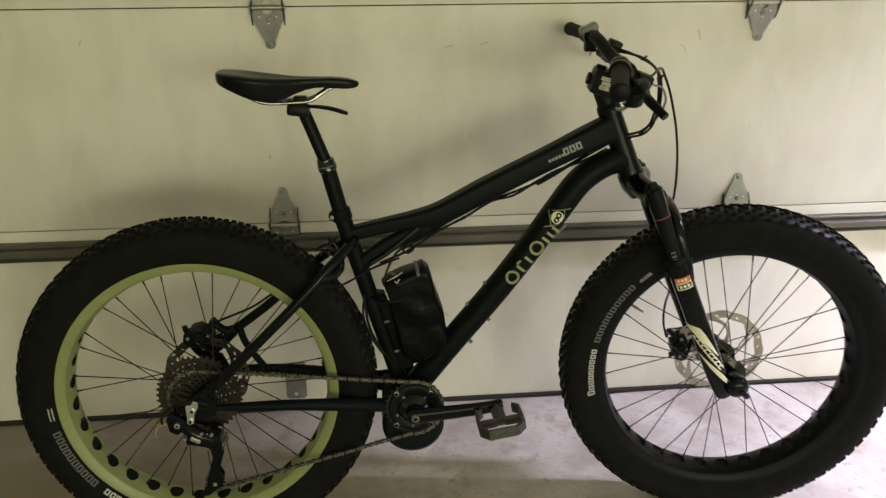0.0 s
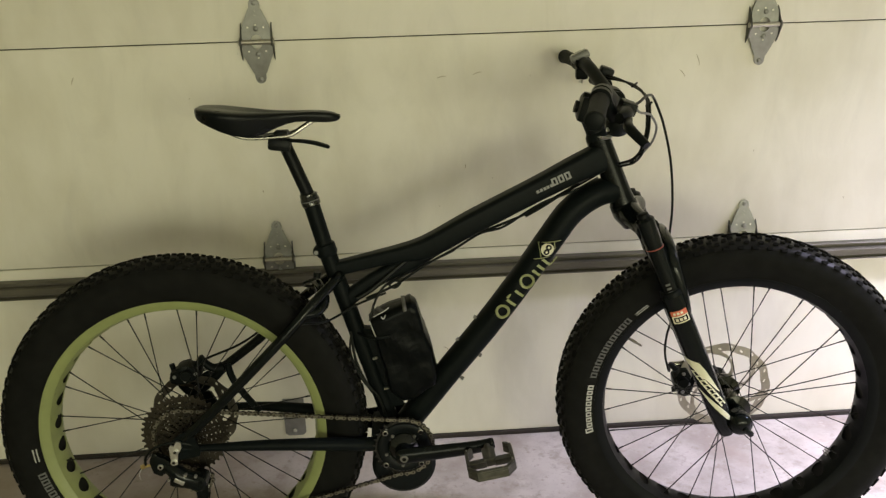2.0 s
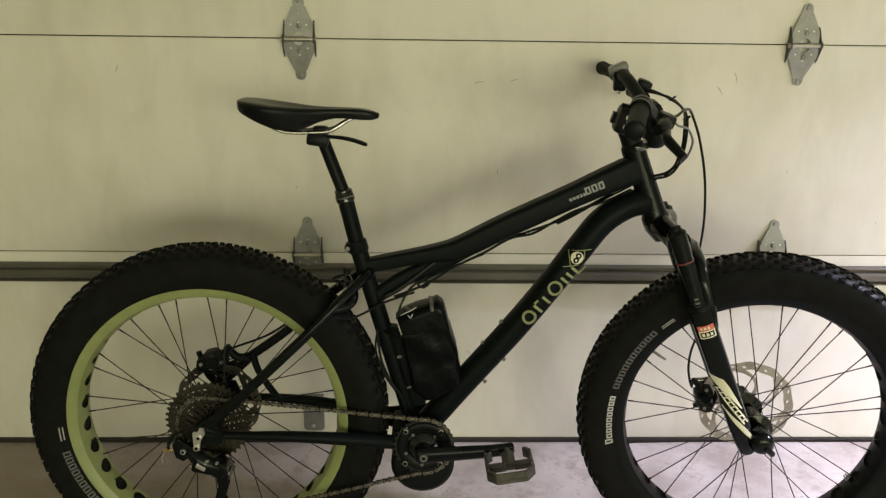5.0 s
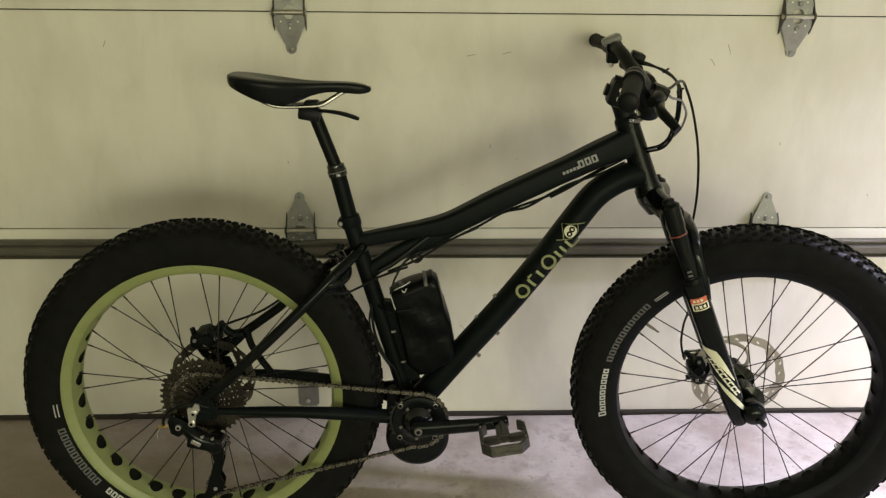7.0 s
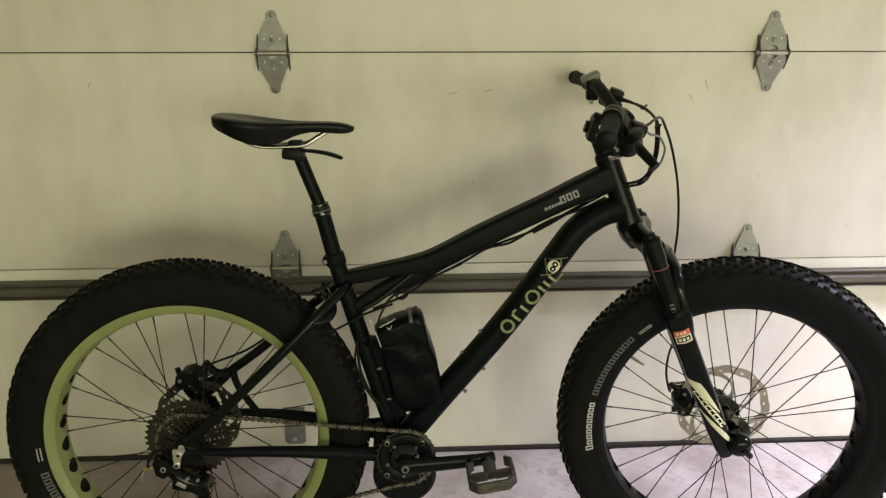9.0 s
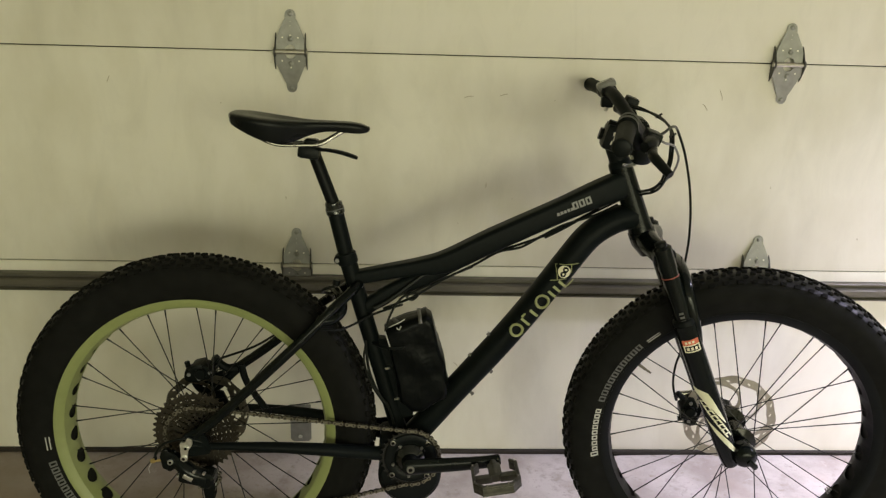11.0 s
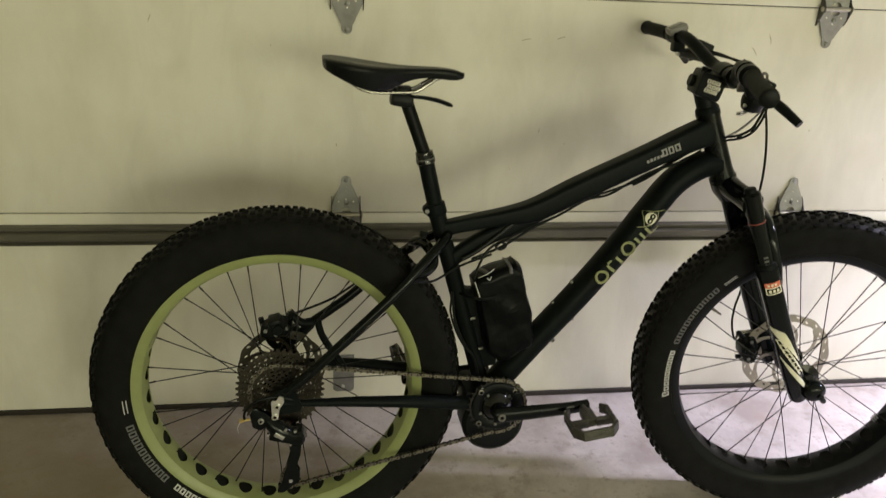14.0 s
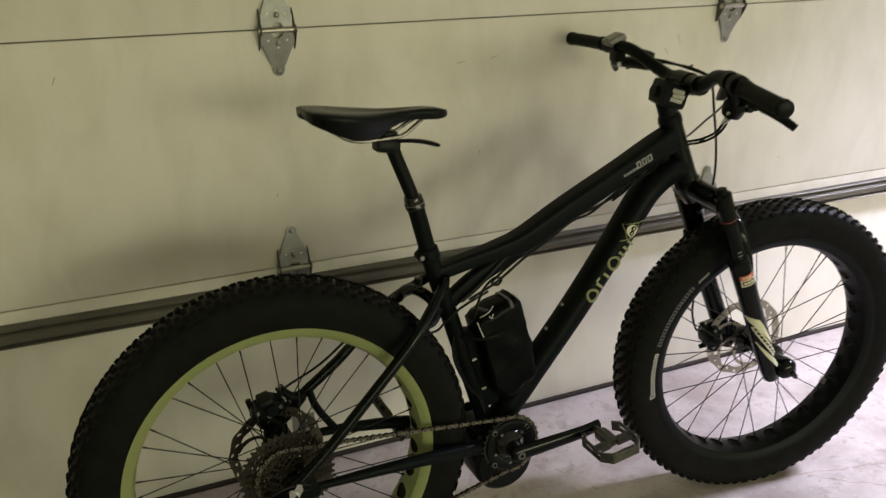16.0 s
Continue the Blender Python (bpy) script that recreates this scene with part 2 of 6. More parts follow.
def concrete():
    m, n, l, p = nodes_of("stained_dimmed_concrete")
    tc = n.new("ShaderNodeTexCoord")

    def noise_of(scale, detail, rough=0.5):
        k = n.new("ShaderNodeTexNoise")
        k.inputs["Scale"].default_value, k.inputs["Detail"].default_value, k.inputs["Roughness"].default_value = scale, detail, rough
        l.new(tc.outputs["Object"], k.inputs["Vector"])
        return k

    def mixed(fac, a, b, lo, hi):
        r = n.new("ShaderNodeMapRange")
        r.inputs["From Min"].default_value, r.inputs["From Max"].default_value = lo, hi
        l.new(fac, r.inputs["Value"])
        c = n.new("ShaderNodeMix")
        c.data_type = 'RGBA'
        l.new(r.outputs[0], c.inputs["Factor"])
        for slot, v in (("A", a), ("B", b)):
            if isinstance(v, tuple):
                c.inputs[slot].default_value = (*v, 1)
            else:
                l.new(v, c.inputs[slot])
        return c.outputs["Result"]
    cloud, blotch, fine, spot = noise_of(4.2, 7, 0.62), noise_of(11, 6, 0.7), noise_of(120, 4, 0.7), noise_of(30, 5, 0.7)
    c = mixed(cloud.outputs[0], (0.333, 0.287, 0.252), (0.518, 0.473, 0.436), 0.38, 0.60)
    c = mixed(blotch.outputs[0], (0.266, 0.221, 0.179), c, 0.27, 0.46)
    c = mixed(spot.outputs[0], (0.307, 0.262, 0.219), c, 0.31, 0.43)
    c = mixed(fine.outputs[0], (0.330, 0.290, 0.252), c, 0.26, 0.42)
    c = mixed(spot.outputs[0], c, (0.508, 0.477, 0.437), 0.60, 0.72)
    rust = noise_of(7.5, 4, 0.6)
    tint = mixed(rust.outputs[0], (0, 0, 0), (0.55, 0.55, 0.55), 0.56, 0.76)
    stain = n.new("ShaderNodeMix")
    stain.data_type = 'RGBA'
    l.new(tint, stain.inputs["Factor"])
    l.new(c, stain.inputs["A"])
    stain.inputs["B"].default_value = (0.37, 0.285, 0.23, 1)
    c = stain.outputs["Result"]
    # weaker light round the rear wheel's place, painted as ragged-edged brown over the floor
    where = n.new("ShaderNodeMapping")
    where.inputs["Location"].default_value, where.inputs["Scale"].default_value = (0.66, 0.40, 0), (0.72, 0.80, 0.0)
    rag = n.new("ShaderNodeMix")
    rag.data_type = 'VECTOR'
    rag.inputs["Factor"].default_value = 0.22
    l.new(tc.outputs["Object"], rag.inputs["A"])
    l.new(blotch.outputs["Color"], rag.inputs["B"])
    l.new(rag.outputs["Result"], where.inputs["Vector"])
    dim_pool = n.new("ShaderNodeTexGradient")
    dim_pool.gradient_type = 'SPHERICAL'
    l.new(where.outputs[0], dim_pool.inputs["Vector"])
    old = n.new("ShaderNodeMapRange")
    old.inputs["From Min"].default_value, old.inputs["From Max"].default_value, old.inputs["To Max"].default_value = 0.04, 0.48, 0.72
    l.new(dim_pool.outputs["Fac"], old.inputs["Value"])
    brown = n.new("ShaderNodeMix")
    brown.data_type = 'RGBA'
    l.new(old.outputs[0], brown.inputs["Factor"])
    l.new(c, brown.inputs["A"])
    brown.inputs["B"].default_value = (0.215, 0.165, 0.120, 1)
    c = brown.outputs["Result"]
    l.new(c, p.inputs["Base Color"])
    p.inputs["Roughness"].default_value = 0.62
    bp = n.new("ShaderNodeBump")
    bp.inputs["Strength"].default_value, bp.inputs["Distance"].default_value = 0.25, 0.002
    l.new(fine.outputs[0], bp.inputs["Height"])
    l.new(bp.outputs[0], p.inputs["Normal"])
    return m


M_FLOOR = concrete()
M_CEILING = material("grey_ceiling_board", (0.58, 0.575, 0.52), 0.9, 0, 0.10, 6, 0.1, 200)
M_CRACK = material("rusty_crack", (0.36, 0.25, 0.17), 0.9, 0, 0.3, 100)
M_EARTH = material("outside_ground", (0.30, 0.29, 0.27), 0.9, 0, 0.3, 4)


# ---- mesh helpers ----
def finish(name, bm, mat, angle=35, parent=None, label=""):
    me = bpy.data.meshes.new(name)
    bmesh.ops.recalc_face_normals(bm, faces=bm.faces)
    for fc in bm.faces:
        fc.smooth = True
    bm.to_mesh(me)
    bm.free()
    me.set_sharp_from_angle(angle=radians(angle))
    me.materials.append(mat)
    ob = new(name, me)
    if parent:
        ob.parent = parent
    if label:
        ob["label"] = label
    return ob


def part(name, bm, mat, parent, label=""):
    return finish(name, bm, mat, 35, parent, label)


def smooth_line(pts, n=6):
    """Points along a smooth curve through pts."""
    p = [Vector(q) for q in pts]
    out = []
    for i in range(len(p) - 1):
        a, b, c, d = p[max(i - 1, 0)], p[i], p[i + 1], p[min(i + 2, len(p) - 1)]
        for k in range(n):
            t = k / n
            out.append(0.5 * ((2 * b) + (c - a) * t + (2 * a - 5 * b + 4 * c - d) * t * t + (3 * b - a - 3 * c + d) * t ** 3))
    out.append(p[-1])
    return out


def tube(bm, pts, r, seg=14, side=None, flat=1.0):
    """A capped tube along pts; r one radius or one a point. side: the direction of the section's second axis; flat: its width ratio."""
    pts = [Vector(q) for q in pts]
    rs = [r] * len(pts) if not hasattr(r, "__len__") else list(r)
    ref = Vector(side) if side else None
    rings, old = [], None
    for i, q in enumerate(pts):
        t = (pts[min(i + 1, len(pts) - 1)] - pts[max(i - 1, 0)]).normalized()
        if ref is not None:
            u = (ref - t * ref.dot(t)).normalized()
        elif old is None:
            u = t.orthogonal().normalized()
        else:
            u = (old - t * old.dot(t)).normalized()
        old = u
        w = t.cross(u)
        rings.append([bm.verts.new(q + rs[i] * (u * math.cos(2 * math.pi * k / seg) * flat + w * math.sin(2 * math.pi * k / seg))) for k in range(seg)])
    for a, b in zip(rings, rings[1:]):
        for k in range(seg):
            bm.faces.new((a[k], a[(k + 1) % seg], b[(k + 1) % seg], b[k]))
    bm.faces.new(rings[0][::-1])
    bm.faces.new(rings[-1])
    return bm


def lathe(bm, profile, m=Matrix(), seg=48, closed=True):
    """Turns (y, r) points about the y axis; closed joins the last to the first."""
    rings = []
    for k in range(seg):
        a = 2 * math.pi * k / seg
        rings.append([bm.verts.new(m @ Vector((r * math.cos(a), y, r * math.sin(a)))) for y, r in profile])
    n = len(profile)
    for k in range(seg):
        a, b = rings[k], rings[(k + 1) % seg]
        for i in range(n if closed else n - 1):
            j = (i + 1) % n
            bm.faces.new((a[i], a[j], b[j], b[i]))
    return bm


def solid(bm, profile, m=Matrix(), seg=32):
    """A turned solid about the y axis: profile from one end to the other, closed at the ends."""
    rings = []
    for y, r in profile:
        rings.append([bm.verts.new(m @ Vector((r * math.cos(2 * math.pi * k / seg), y, r * math.sin(2 * math.pi * k / seg)))) for k in range(seg)])
    for a, b in zip(rings, rings[1:]):
        for k in range(seg):
            bm.faces.new((a[k], a[(k + 1) % seg], b[(k + 1) % seg], b[k]))
    bm.faces.new(rings[0])
    bm.faces.new(rings[-1][::-1])
    return bm


def slab(bm, outline, y0, y1, m=Matrix()):
    """A plate: an outline of (x, z) points given thickness from y0 to y1."""
    a = [bm.verts.new(m @ Vector((x, y0, z))) for x, z in outline]
    b = [bm.verts.new(m @ Vector((x, y1, z))) for x, z in outline]
    bm.faces.new(a)
    bm.faces.new(b[::-1])
    for i in range(len(a)):
        j = (i + 1) % len(a)
        bm.faces.new((a[i], b[i], b[j], a[j]))
    return bm


def ring_plate(bm, outer, inner, y0, y1, m=Matrix()):
    """A plate with a hole: outer and inner outlines of equally many (x, z) points."""
    n = len(outer)
    rows = [[bm.verts.new(m @ Vector((x, y, z))) for x, z in line] for line, y in ((outer, y0), (outer, y1), (inner, y1), (inner, y0))]
    for r in range(4):
        a, b = rows[r], rows[(r + 1) % 4]
        for i in range(n):
            j = (i + 1) % n
            bm.faces.new((a[i], a[j], b[j], b[i]))
    return bm


def block(bm, x0, x1, y0, y1, z0, z1, m=Matrix(), bevel=0.0):
    """A box with rounded edges."""
    own = bmesh.new()
    bmesh.ops.create_cube(own, size=1)
    for v in own.verts:
        v.co = Vector((x0 + (v.co.x + 0.5) * (x1 - x0), y0 + (v.co.y + 0.5) * (y1 - y0), z0 + (v.co.z + 0.5) * (z1 - z0)))
    if bevel:
        bmesh.ops.bevel(own, geom=own.edges[:], offset=bevel, segments=2, profile=0.6, affect='EDGES', clamp_overlap=True)
    index = {v: bm.verts.new(m @ v.co) for v in own.verts}
    for fc in own.faces:
        bm.faces.new([index[v] for v in fc.verts])
    own.free()
    return bm


def circle(r, n, cx=0.0, cz=0.0, phase=0.0):
    return [(cx + r * math.cos(2 * math.pi * k / n + phase), cz + r * math.sin(2 * math.pi * k / n + phase)) for k in range(n)]


# ---- garage: floor, walls, ceiling ----
def box_ob(name, x0, x1, y0, y1, z0, z1, mat, label, category, bevel=0.0):
    ob = finish(name, block(bmesh.new(), x0, x1, y0, y1, z0, z1, bevel=bevel), mat)
    return tagged(ob, label, category, kind="structure")


box_ob("ground", -60, 60, -60, 60, -0.40, -0.16, M_EARTH, "bare ground outside the garage", "ground")
floor = box_ob("floor", -3.5, 4.9, -6.2, 0.25, -0.15, 0.0, M_FLOOR, "stained and worn pale concrete garage floor, painted dimmer round the rear wheel", "floor")
bm = bmesh.new()
for x0, x1, y0, y1 in ((-3.5, 3.25, -6.2, 0.25), (4.72, 4.9, -6.2, 0.25), (3.25, 4.72, -6.2, -1.08), (3.25, 4.72, -0.52, 0.25)):
    block(bm, x0, x1, y0, y1, 2.60, 2.72)
tagged(finish("ceiling", bm, M_CEILING), "plain grey garage ceiling with a narrow roof light", "ceiling", kind="structure")
box_ob("wall_west", -3.62, -3.5, -6.2, 0.25, -0.15, 2.72, M_WALL, "plain cream painted garage side wall", "wall")


def wall_with_hole(name, along_x, at, a0, a1, h0, h1, w0, w1, label):
    """A wall 12 cm thick with one opening; along_x: it runs along x at y = at, else along y at x = at."""
    bm = bmesh.new()
    for u0, u1, z0, z1 in ((a0, w0, -0.15, 2.6), (w1, a1, -0.15, 2.6), (w0, w1, -0.15, h0), (w0, w1, h1, 2.6)):
        if z1 - z0 < 0.01:
            continue
        if along_x:
            block(bm, u0, u1, at, at + 0.12, z0, z1)
        else:
            block(bm, at, at + 0.12, u0, u1, z0, z1)
    return tagged(finish(name, bm, M_WALL), label, "wall", kind="structure")


box_ob("wall_east", 4.9, 5.02, -6.2, 0.25, -0.15, 2.72, M_WALL, "plain cream painted garage side wall", "wall")
wall_with_hole("wall_south", True, -6.32, -3.5, 4.9, 0.28, 1.96, -1.55, 4.75, "cream painted garage wall with a window opening")
wall_with_hole("wall_north", True, 0.12, -3.5, 4.9, 0.0, 2.18, -1.80, 2.95, "cream painted wall round the garage door")

# ---- the sectional garage door ----
DOOR = tagged(new("door_1"), "closed cream sectional garage door with galvanised hinges", "garage door", kind="structure")
SEAM = (0.012, 0.5560, 1.0865, 1.6225, 2.16)
for z0, z1 in zip(SEAM, SEAM[1:]):
    bm = bmesh.new()
    block(bm, -1.80, 2.95, 0.0, 0.045, z0 + 0.0012, z1 - 0.0012, bevel=0.0022)
    part("door_panel", bm, M_DOOR, DOOR)
# dark joint backing, so that each seam reads as a gap
for z in SEAM[1:4]:
    part("seam_backing", block(bmesh.new(), -1.79, 2.94, 0.006, 0.04, z - 0.0011, z + 0.0011), M_SEAL, DOOR)
part("bottom_seal", block(bmesh.new(), -1.80, 2.95, -0.006, 0.04, 0.0, 0.013, bevel=0.003), M_SEAL, DOOR, "black rubber bottom seal")
# stiffening strut below the lower seam: a rolled section with a lip and a shallow channel
bm = bmesh.new()
prof = [(0.0, 0.528), (-0.018, 0.528), (-0.020, 0.526), (-0.020, 0.5235), (-0.014, 0.5215), (-0.014, 0.5165), (-0.028, 0.5150), (-0.031, 0.5125), (-0.031, 0.4985), (-0.028, 0.4960), (-0.019, 0.4945), (-0.019, 0.4900), (-0.026, 0.4885), (-0.028, 0.4865), (-0.026, 0.4840), (0.0, 0.484)]
ends = [[bm.verts.new((x, y, z)) for y, z in prof] for x in (-1.78, 2.93)]
for i in range(len(prof)):
    j = (i + 1) % len(prof)
    bm.faces.new((ends[0][i], ends[0][j], ends[1][j], ends[1][i]))
bm.faces.new(ends[0])
bm.faces.new(ends[1][::-1])
part("strut", bm, M_STRUT, DOOR, "dusty grey steel stiffening strut")


def leaf(up, wide):
    """One hinge leaf about its pin at z = 0: a tapered plate with a notched round tip and a half-round cut-out at the pin; up: 1 or -1."""
    bm = bmesh.new()
    half = [(wide, 0.004), (wide, 0.028), (0.0295, 0.0385), (0.0155, 0.0705), (0.0126, 0.0738), (0.0124, 0.0835)]
    tip = [(0.0120 * math.cos(a), 0.084 + 0.0115 * math.sin(a)) for a in (0.25, 0.7, 1.15, 1.57, 1.99, 2.44, 2.89)]
    notch = [(-0.0125 * math.cos(a), 0.004 + 0.0125 * math.sin(a)) for a in (0.0, 0.45, 0.9, 1.35, 1.79, 2.24, 2.69, math.pi)]
    out = half + tip + [(-x, z) for x, z in half[::-1]] + notch
    slab(bm, [(x, z * up) for x, z in out], -0.0030, -0.0008)
    for v in bm.verts:
        v.co.y -= 0.013 * max(0.0, 1 - abs(v.co.z) / 0.084)
    return bm


def flange(up, x):
    """The upright ear at a leaf's side that carries the pin."""
    outline = [(-0.0008, 0.042), (-0.008, 0.034), (-0.022, 0.010), (-0.026, 0.002), (-0.025, -0.006), (-0.019, -0.010), (-0.0008, -0.004)]
    bm = bmesh.new()
    rows = [[bm.verts.new((x + d, y, z * up)) for y, z in outline] for d in (-0.0011, 0.0011)]
    bm.faces.new(rows[0])
    bm.faces.new(rows[1][::-1])
    for i in range(len(outline)):
        j = (i + 1) % len(outline)
        bm.faces.new((rows[0][i], rows[0][j], rows[1][j], rows[1][i]))
    return bm


def turn_x():
    return Matrix.Rotation(math.pi / 2, 4, 'Z')


def hinge(x, z):
    upper = part("hinge", leaf(1, 0.0325), M_ZINC, DOOR, "galvanised steel door hinge")
    upper.location = (x, 0, z)
    part("lower_leaf", leaf(-1, 0.0350), M_ZINC, upper)
    for side in (-1, 1):
        part("ear", flange(1, side * 0.0345), M_HINGESHADE, upper)
        part("ear", flange(-1, side * 0.0368), M_HINGESHADE, upper)
    part("pin", solid(bmesh.new(), [(-0.0405, 0.0035), (-0.0400, 0.0062), (-0.0380, 0.0062), (-0.0378, 0.0050), (-0.033, 0.0050), (-0.0328, 0.0058), (0.0328, 0.0058), (0.033, 0.0050), (0.0378, 0.0050), (0.0380, 0.0062), (0.0400, 0.0062), (0.0405, 0.0035)], Matrix.Translation((0, -0.0185, 0)) @ turn_x(), 14), M_PIN, upper, "bare steel hinge pin")

    def lean(bz):
        return -0.013 * max(0.0, 1 - abs(bz) / 0.084)
    for bx, bz, r in ((0, 0.085, 0.0058), (0.0005, 0.029, 0.0056), (0, -0.085, 0.0058), (0.0005, -0.027, 0.0056)):
        bm = bmesh.new()
        solid(bm, [(-0.0028, r * 1.25), (-0.0038, r * 1.2), (-0.0040, r), (-0.0072, r * 0.95), (-0.0084, r * 0.6), (-0.0086, 0.0006)], Matrix.Translation((bx, lean(bz), bz)), 8)
        part("bolt", bm, M_ZINC, upper)
    for bx, bz, r in ((0.0, 0.037, 0.0021), (0.0180, 0.032, 0.0021), (-0.0180, 0.032, 0.0021), (0.0, 0.066, 0.0018), (0.0, 0.058, 0.0011), (0.0005, -0.036, 0.0021), (0.0195, -0.021, 0.0021), (-0.0195, -0.021, 0.0021)):
        part("screw_hole", solid(bmesh.new(), [(-0.0024, r), (-0.0036, r)], Matrix.Translation((bx, lean(bz), bz)), 10), M_DOOR, upper)
    return upper


for hx in (0.0, 1.186):
    for hz in (1.0865, 0.5570):
        hinge(hx, hz)
# bottom fixture behind the rear wheel
bm = bmesh.new()
slab(bm, [(-0.030, 0.045), (-0.022, 0.037), (0.018, 0.037), (0.026, 0.045), (0.026, 0.150), (-0.030, 0.150)], -0.0032, -0.0008)
fixture = part("bottom_bracket", bm, M_ZINC, DOOR, "grey galvanised corner bracket")
fixture.location = (-0.002, 0, 0)
for bx, bz in ((-0.004, 0.052), (-0.004, 0.120)):
    part("bolt", solid(bmesh.new(), [(-0.0032, 0.006), (-0.006, 0.0055), (-0.007, 0.003), (-0.0071, 0.0005)], Matrix.Translation((bx, 0, bz)), 10), M_ALLOY, fixture)
# small scuffs and nicks in the paint
for pts in (((1.033, 1.021), (1.036, 1.014), (1.040, 1.005), (1.041, 0.995)), ((0.994, 0.986), (1.000, 0.982), (1.009, 0.969)), ((0.473, 0.777), (0.474, 0.770), (0.472, 0.766)),
            ((-0.427, 1.020), (-0.431, 1.012), (-0.434, 1.004)), ((-0.024, 0.734), (-0.023, 0.726)), ((-0.172, 0.963), (-0.170, 0.961)), ((0.411, 0.988), (0.421, 0.991), (0.433, 0.992)), ((0.496, 0.993), (0.506, 0.997), (0.516, 0.999)),
            ((0.631, 0.986), (0.633, 0.986)), ((0.406, 0.673), (0.407, 0.671)), ((0.540, 0.739), (0.542, 0.737)), ((0.407, 0.280), (0.414, 0.277), (0.420, 0.269)), ((1.197, 0.782), (1.197, 0.776)), ((1.446, 0.649), (1.448, 0.643))):
    line = smooth_line([(x, -0.0006, z) for x, z in pts], 4)
    part("scuff_mark", tube(bmesh.new(), line, [0.0004 + 0.0005 * math.sin(math.pi * (i + 0.5) / len(line)) for i in range(len(line))], 5, (0, 1, 0), 0.35), M_SCUFF, DOOR)
# crack in the floor beside the front wheel
rnd = random.Random(5)
for pts in (((1.06, -0.53), (1.16, -0.545), (1.27, -0.575), (1.40, -0.60), (1.56, -0.66)), ((1.14, -0.545), (1.20, -0.60), (1.29, -0.66), (1.36, -0.72)), ((0.81, -0.10), (0.815, -0.17), (0.835, -0.23))):
    line = [q + Vector((rnd.uniform(-.004, .004), rnd.uniform(-.004, .004), 0)) for q in smooth_line([(x, y, 0.0002) for x, y in pts], 8)]
    part("floor_crack", tube(bmesh.new(), line, [rnd.uniform(0.0005, 0.0011) for q in line], 5, (0, 0, 1), 0.3), M_CRACK, floor)

# ---- the bicycle: x ahead, y to its left, z up from the rear wheel's contact ----
BIKE = tagged(new("bicycle"), "black electric fat-tyre bicycle with a lime rear rim", "bicycle")
BIKE.matrix_world = pose(-0.1475, -0.4881, -0.003, 0, 0, 0.20) @ pose(0, 0, 0, -4.64, 0, 0)
RW = 0.367
HEAD = Vector((0.8985, 0.0, 0.7955))
AXIS = Vector((-math.cos(radians(68.5)), 0, math.sin(radians(68.5))))
AHEAD = Vector((math.sin(radians(68.5)), 0, math.cos(radians(68.5))))
STEER = Matrix.Translation(HEAD) @ Matrix.Rotation(radians(-9.0), 4, AXIS) @ Matrix.Translation(-HEAD)


def st(along, ahead, left):
    """A point of the steered assembly: metres up the steering axis, ahead of it and to its left."""
    return STEER @ (HEAD + AXIS * along + AHEAD * ahead + Vector((0, left, 0)))


FRONT_AXLE = Vector((1.1375, 0.0, 0.3605))
FA = ((FRONT_AXLE - HEAD).dot(AXIS), (FRONT_AXLE - HEAD).dot(AHEAD))
M_FRONT = STEER @ Matrix.Translation(FRONT_AXLE)
M_REAR = Matrix.Translation((0, 0, RW))


# -- wheels --
def tyre_mesh(m):
    half = [(0.034, 0.2790), (0.0392, 0.2850), (0.0398, 0.2890), (0.0405, 0.2925), (0.0435, 0.3000), (0.0472, 0.3130), (0.0482, 0.3260), (0.0462, 0.3390), (0.0400, 0.3510), (0.0300, 0.3585), (0.0150, 0.3625)]
    profile = half + [(0.0, 0.3635)] + [(-y, r) for y, r in half[::-1]]
    return lathe(bmesh.new(), profile, m, 120)


def tread_mesh(m, seed):
    """Low square knobs in staggered rows over the crown and shoulders."""
    bm = bmesh.new()
    rnd = random.Random(seed)
    rows = [(0.0065, 0.3632, 0.0, 0.0115, 0.0080), (0.0175, 0.3618, 0.5, 0.0105, 0.0075), (0.0280, 0.3590, 0.05, 0.0105, 0.0075), (0.0380, 0.3525, 0.52, 0.0145, 0.0095)]
    count = 80
    for row, (y, r, shift, length, width) in enumerate(rows):
        for s in (-1, 1):
            tilt = (0.06, 0.16, 0.40, 0.80)[row]
            for k in range(count):
                a = 2 * math.pi * (k + shift + (0.25 if s > 0 else 0)) / count
                out = Vector((math.cos(a) * math.cos(tilt), s * math.sin(tilt), math.sin(a) * math.cos(tilt)))
                along = Vector((-math.sin(a), 0, math.cos(a)))
                across = out.cross(along)
                base = Vector((r * math.cos(a), s * y, r * math.sin(a)))
                h = (0.0044, 0.0042, 0.0038, 0.0034)[row] * rnd.uniform(0.9, 1.1)
                size = 1.0 if row < 3 or k % 2 else 0.86
                # six-sided knobs, cut at two corners, with tapered flanks
                foot = [(-1, -0.55), (-0.55, -1), (1, -1), (1, 0.55), (0.55, 1), (-1, 1)]
                lo, hi = [], []
                for u, v in foot:
                    u, v = u * s * size * length / 2, v * size * width / 2
                    lo.append(bm.verts.new(m @ (base - out * 0.002 + along * u + across * v)))
                    hi.append(bm.verts.new(m @ (base + out * h + along * u * 0.84 + across * v * 0.84)))
                bm.faces.new(hi)
                for i in range(6):
                    bm.faces.new((lo[i], lo[(i + 1) % 6], hi[(i + 1) % 6], hi[i]))
    return bm


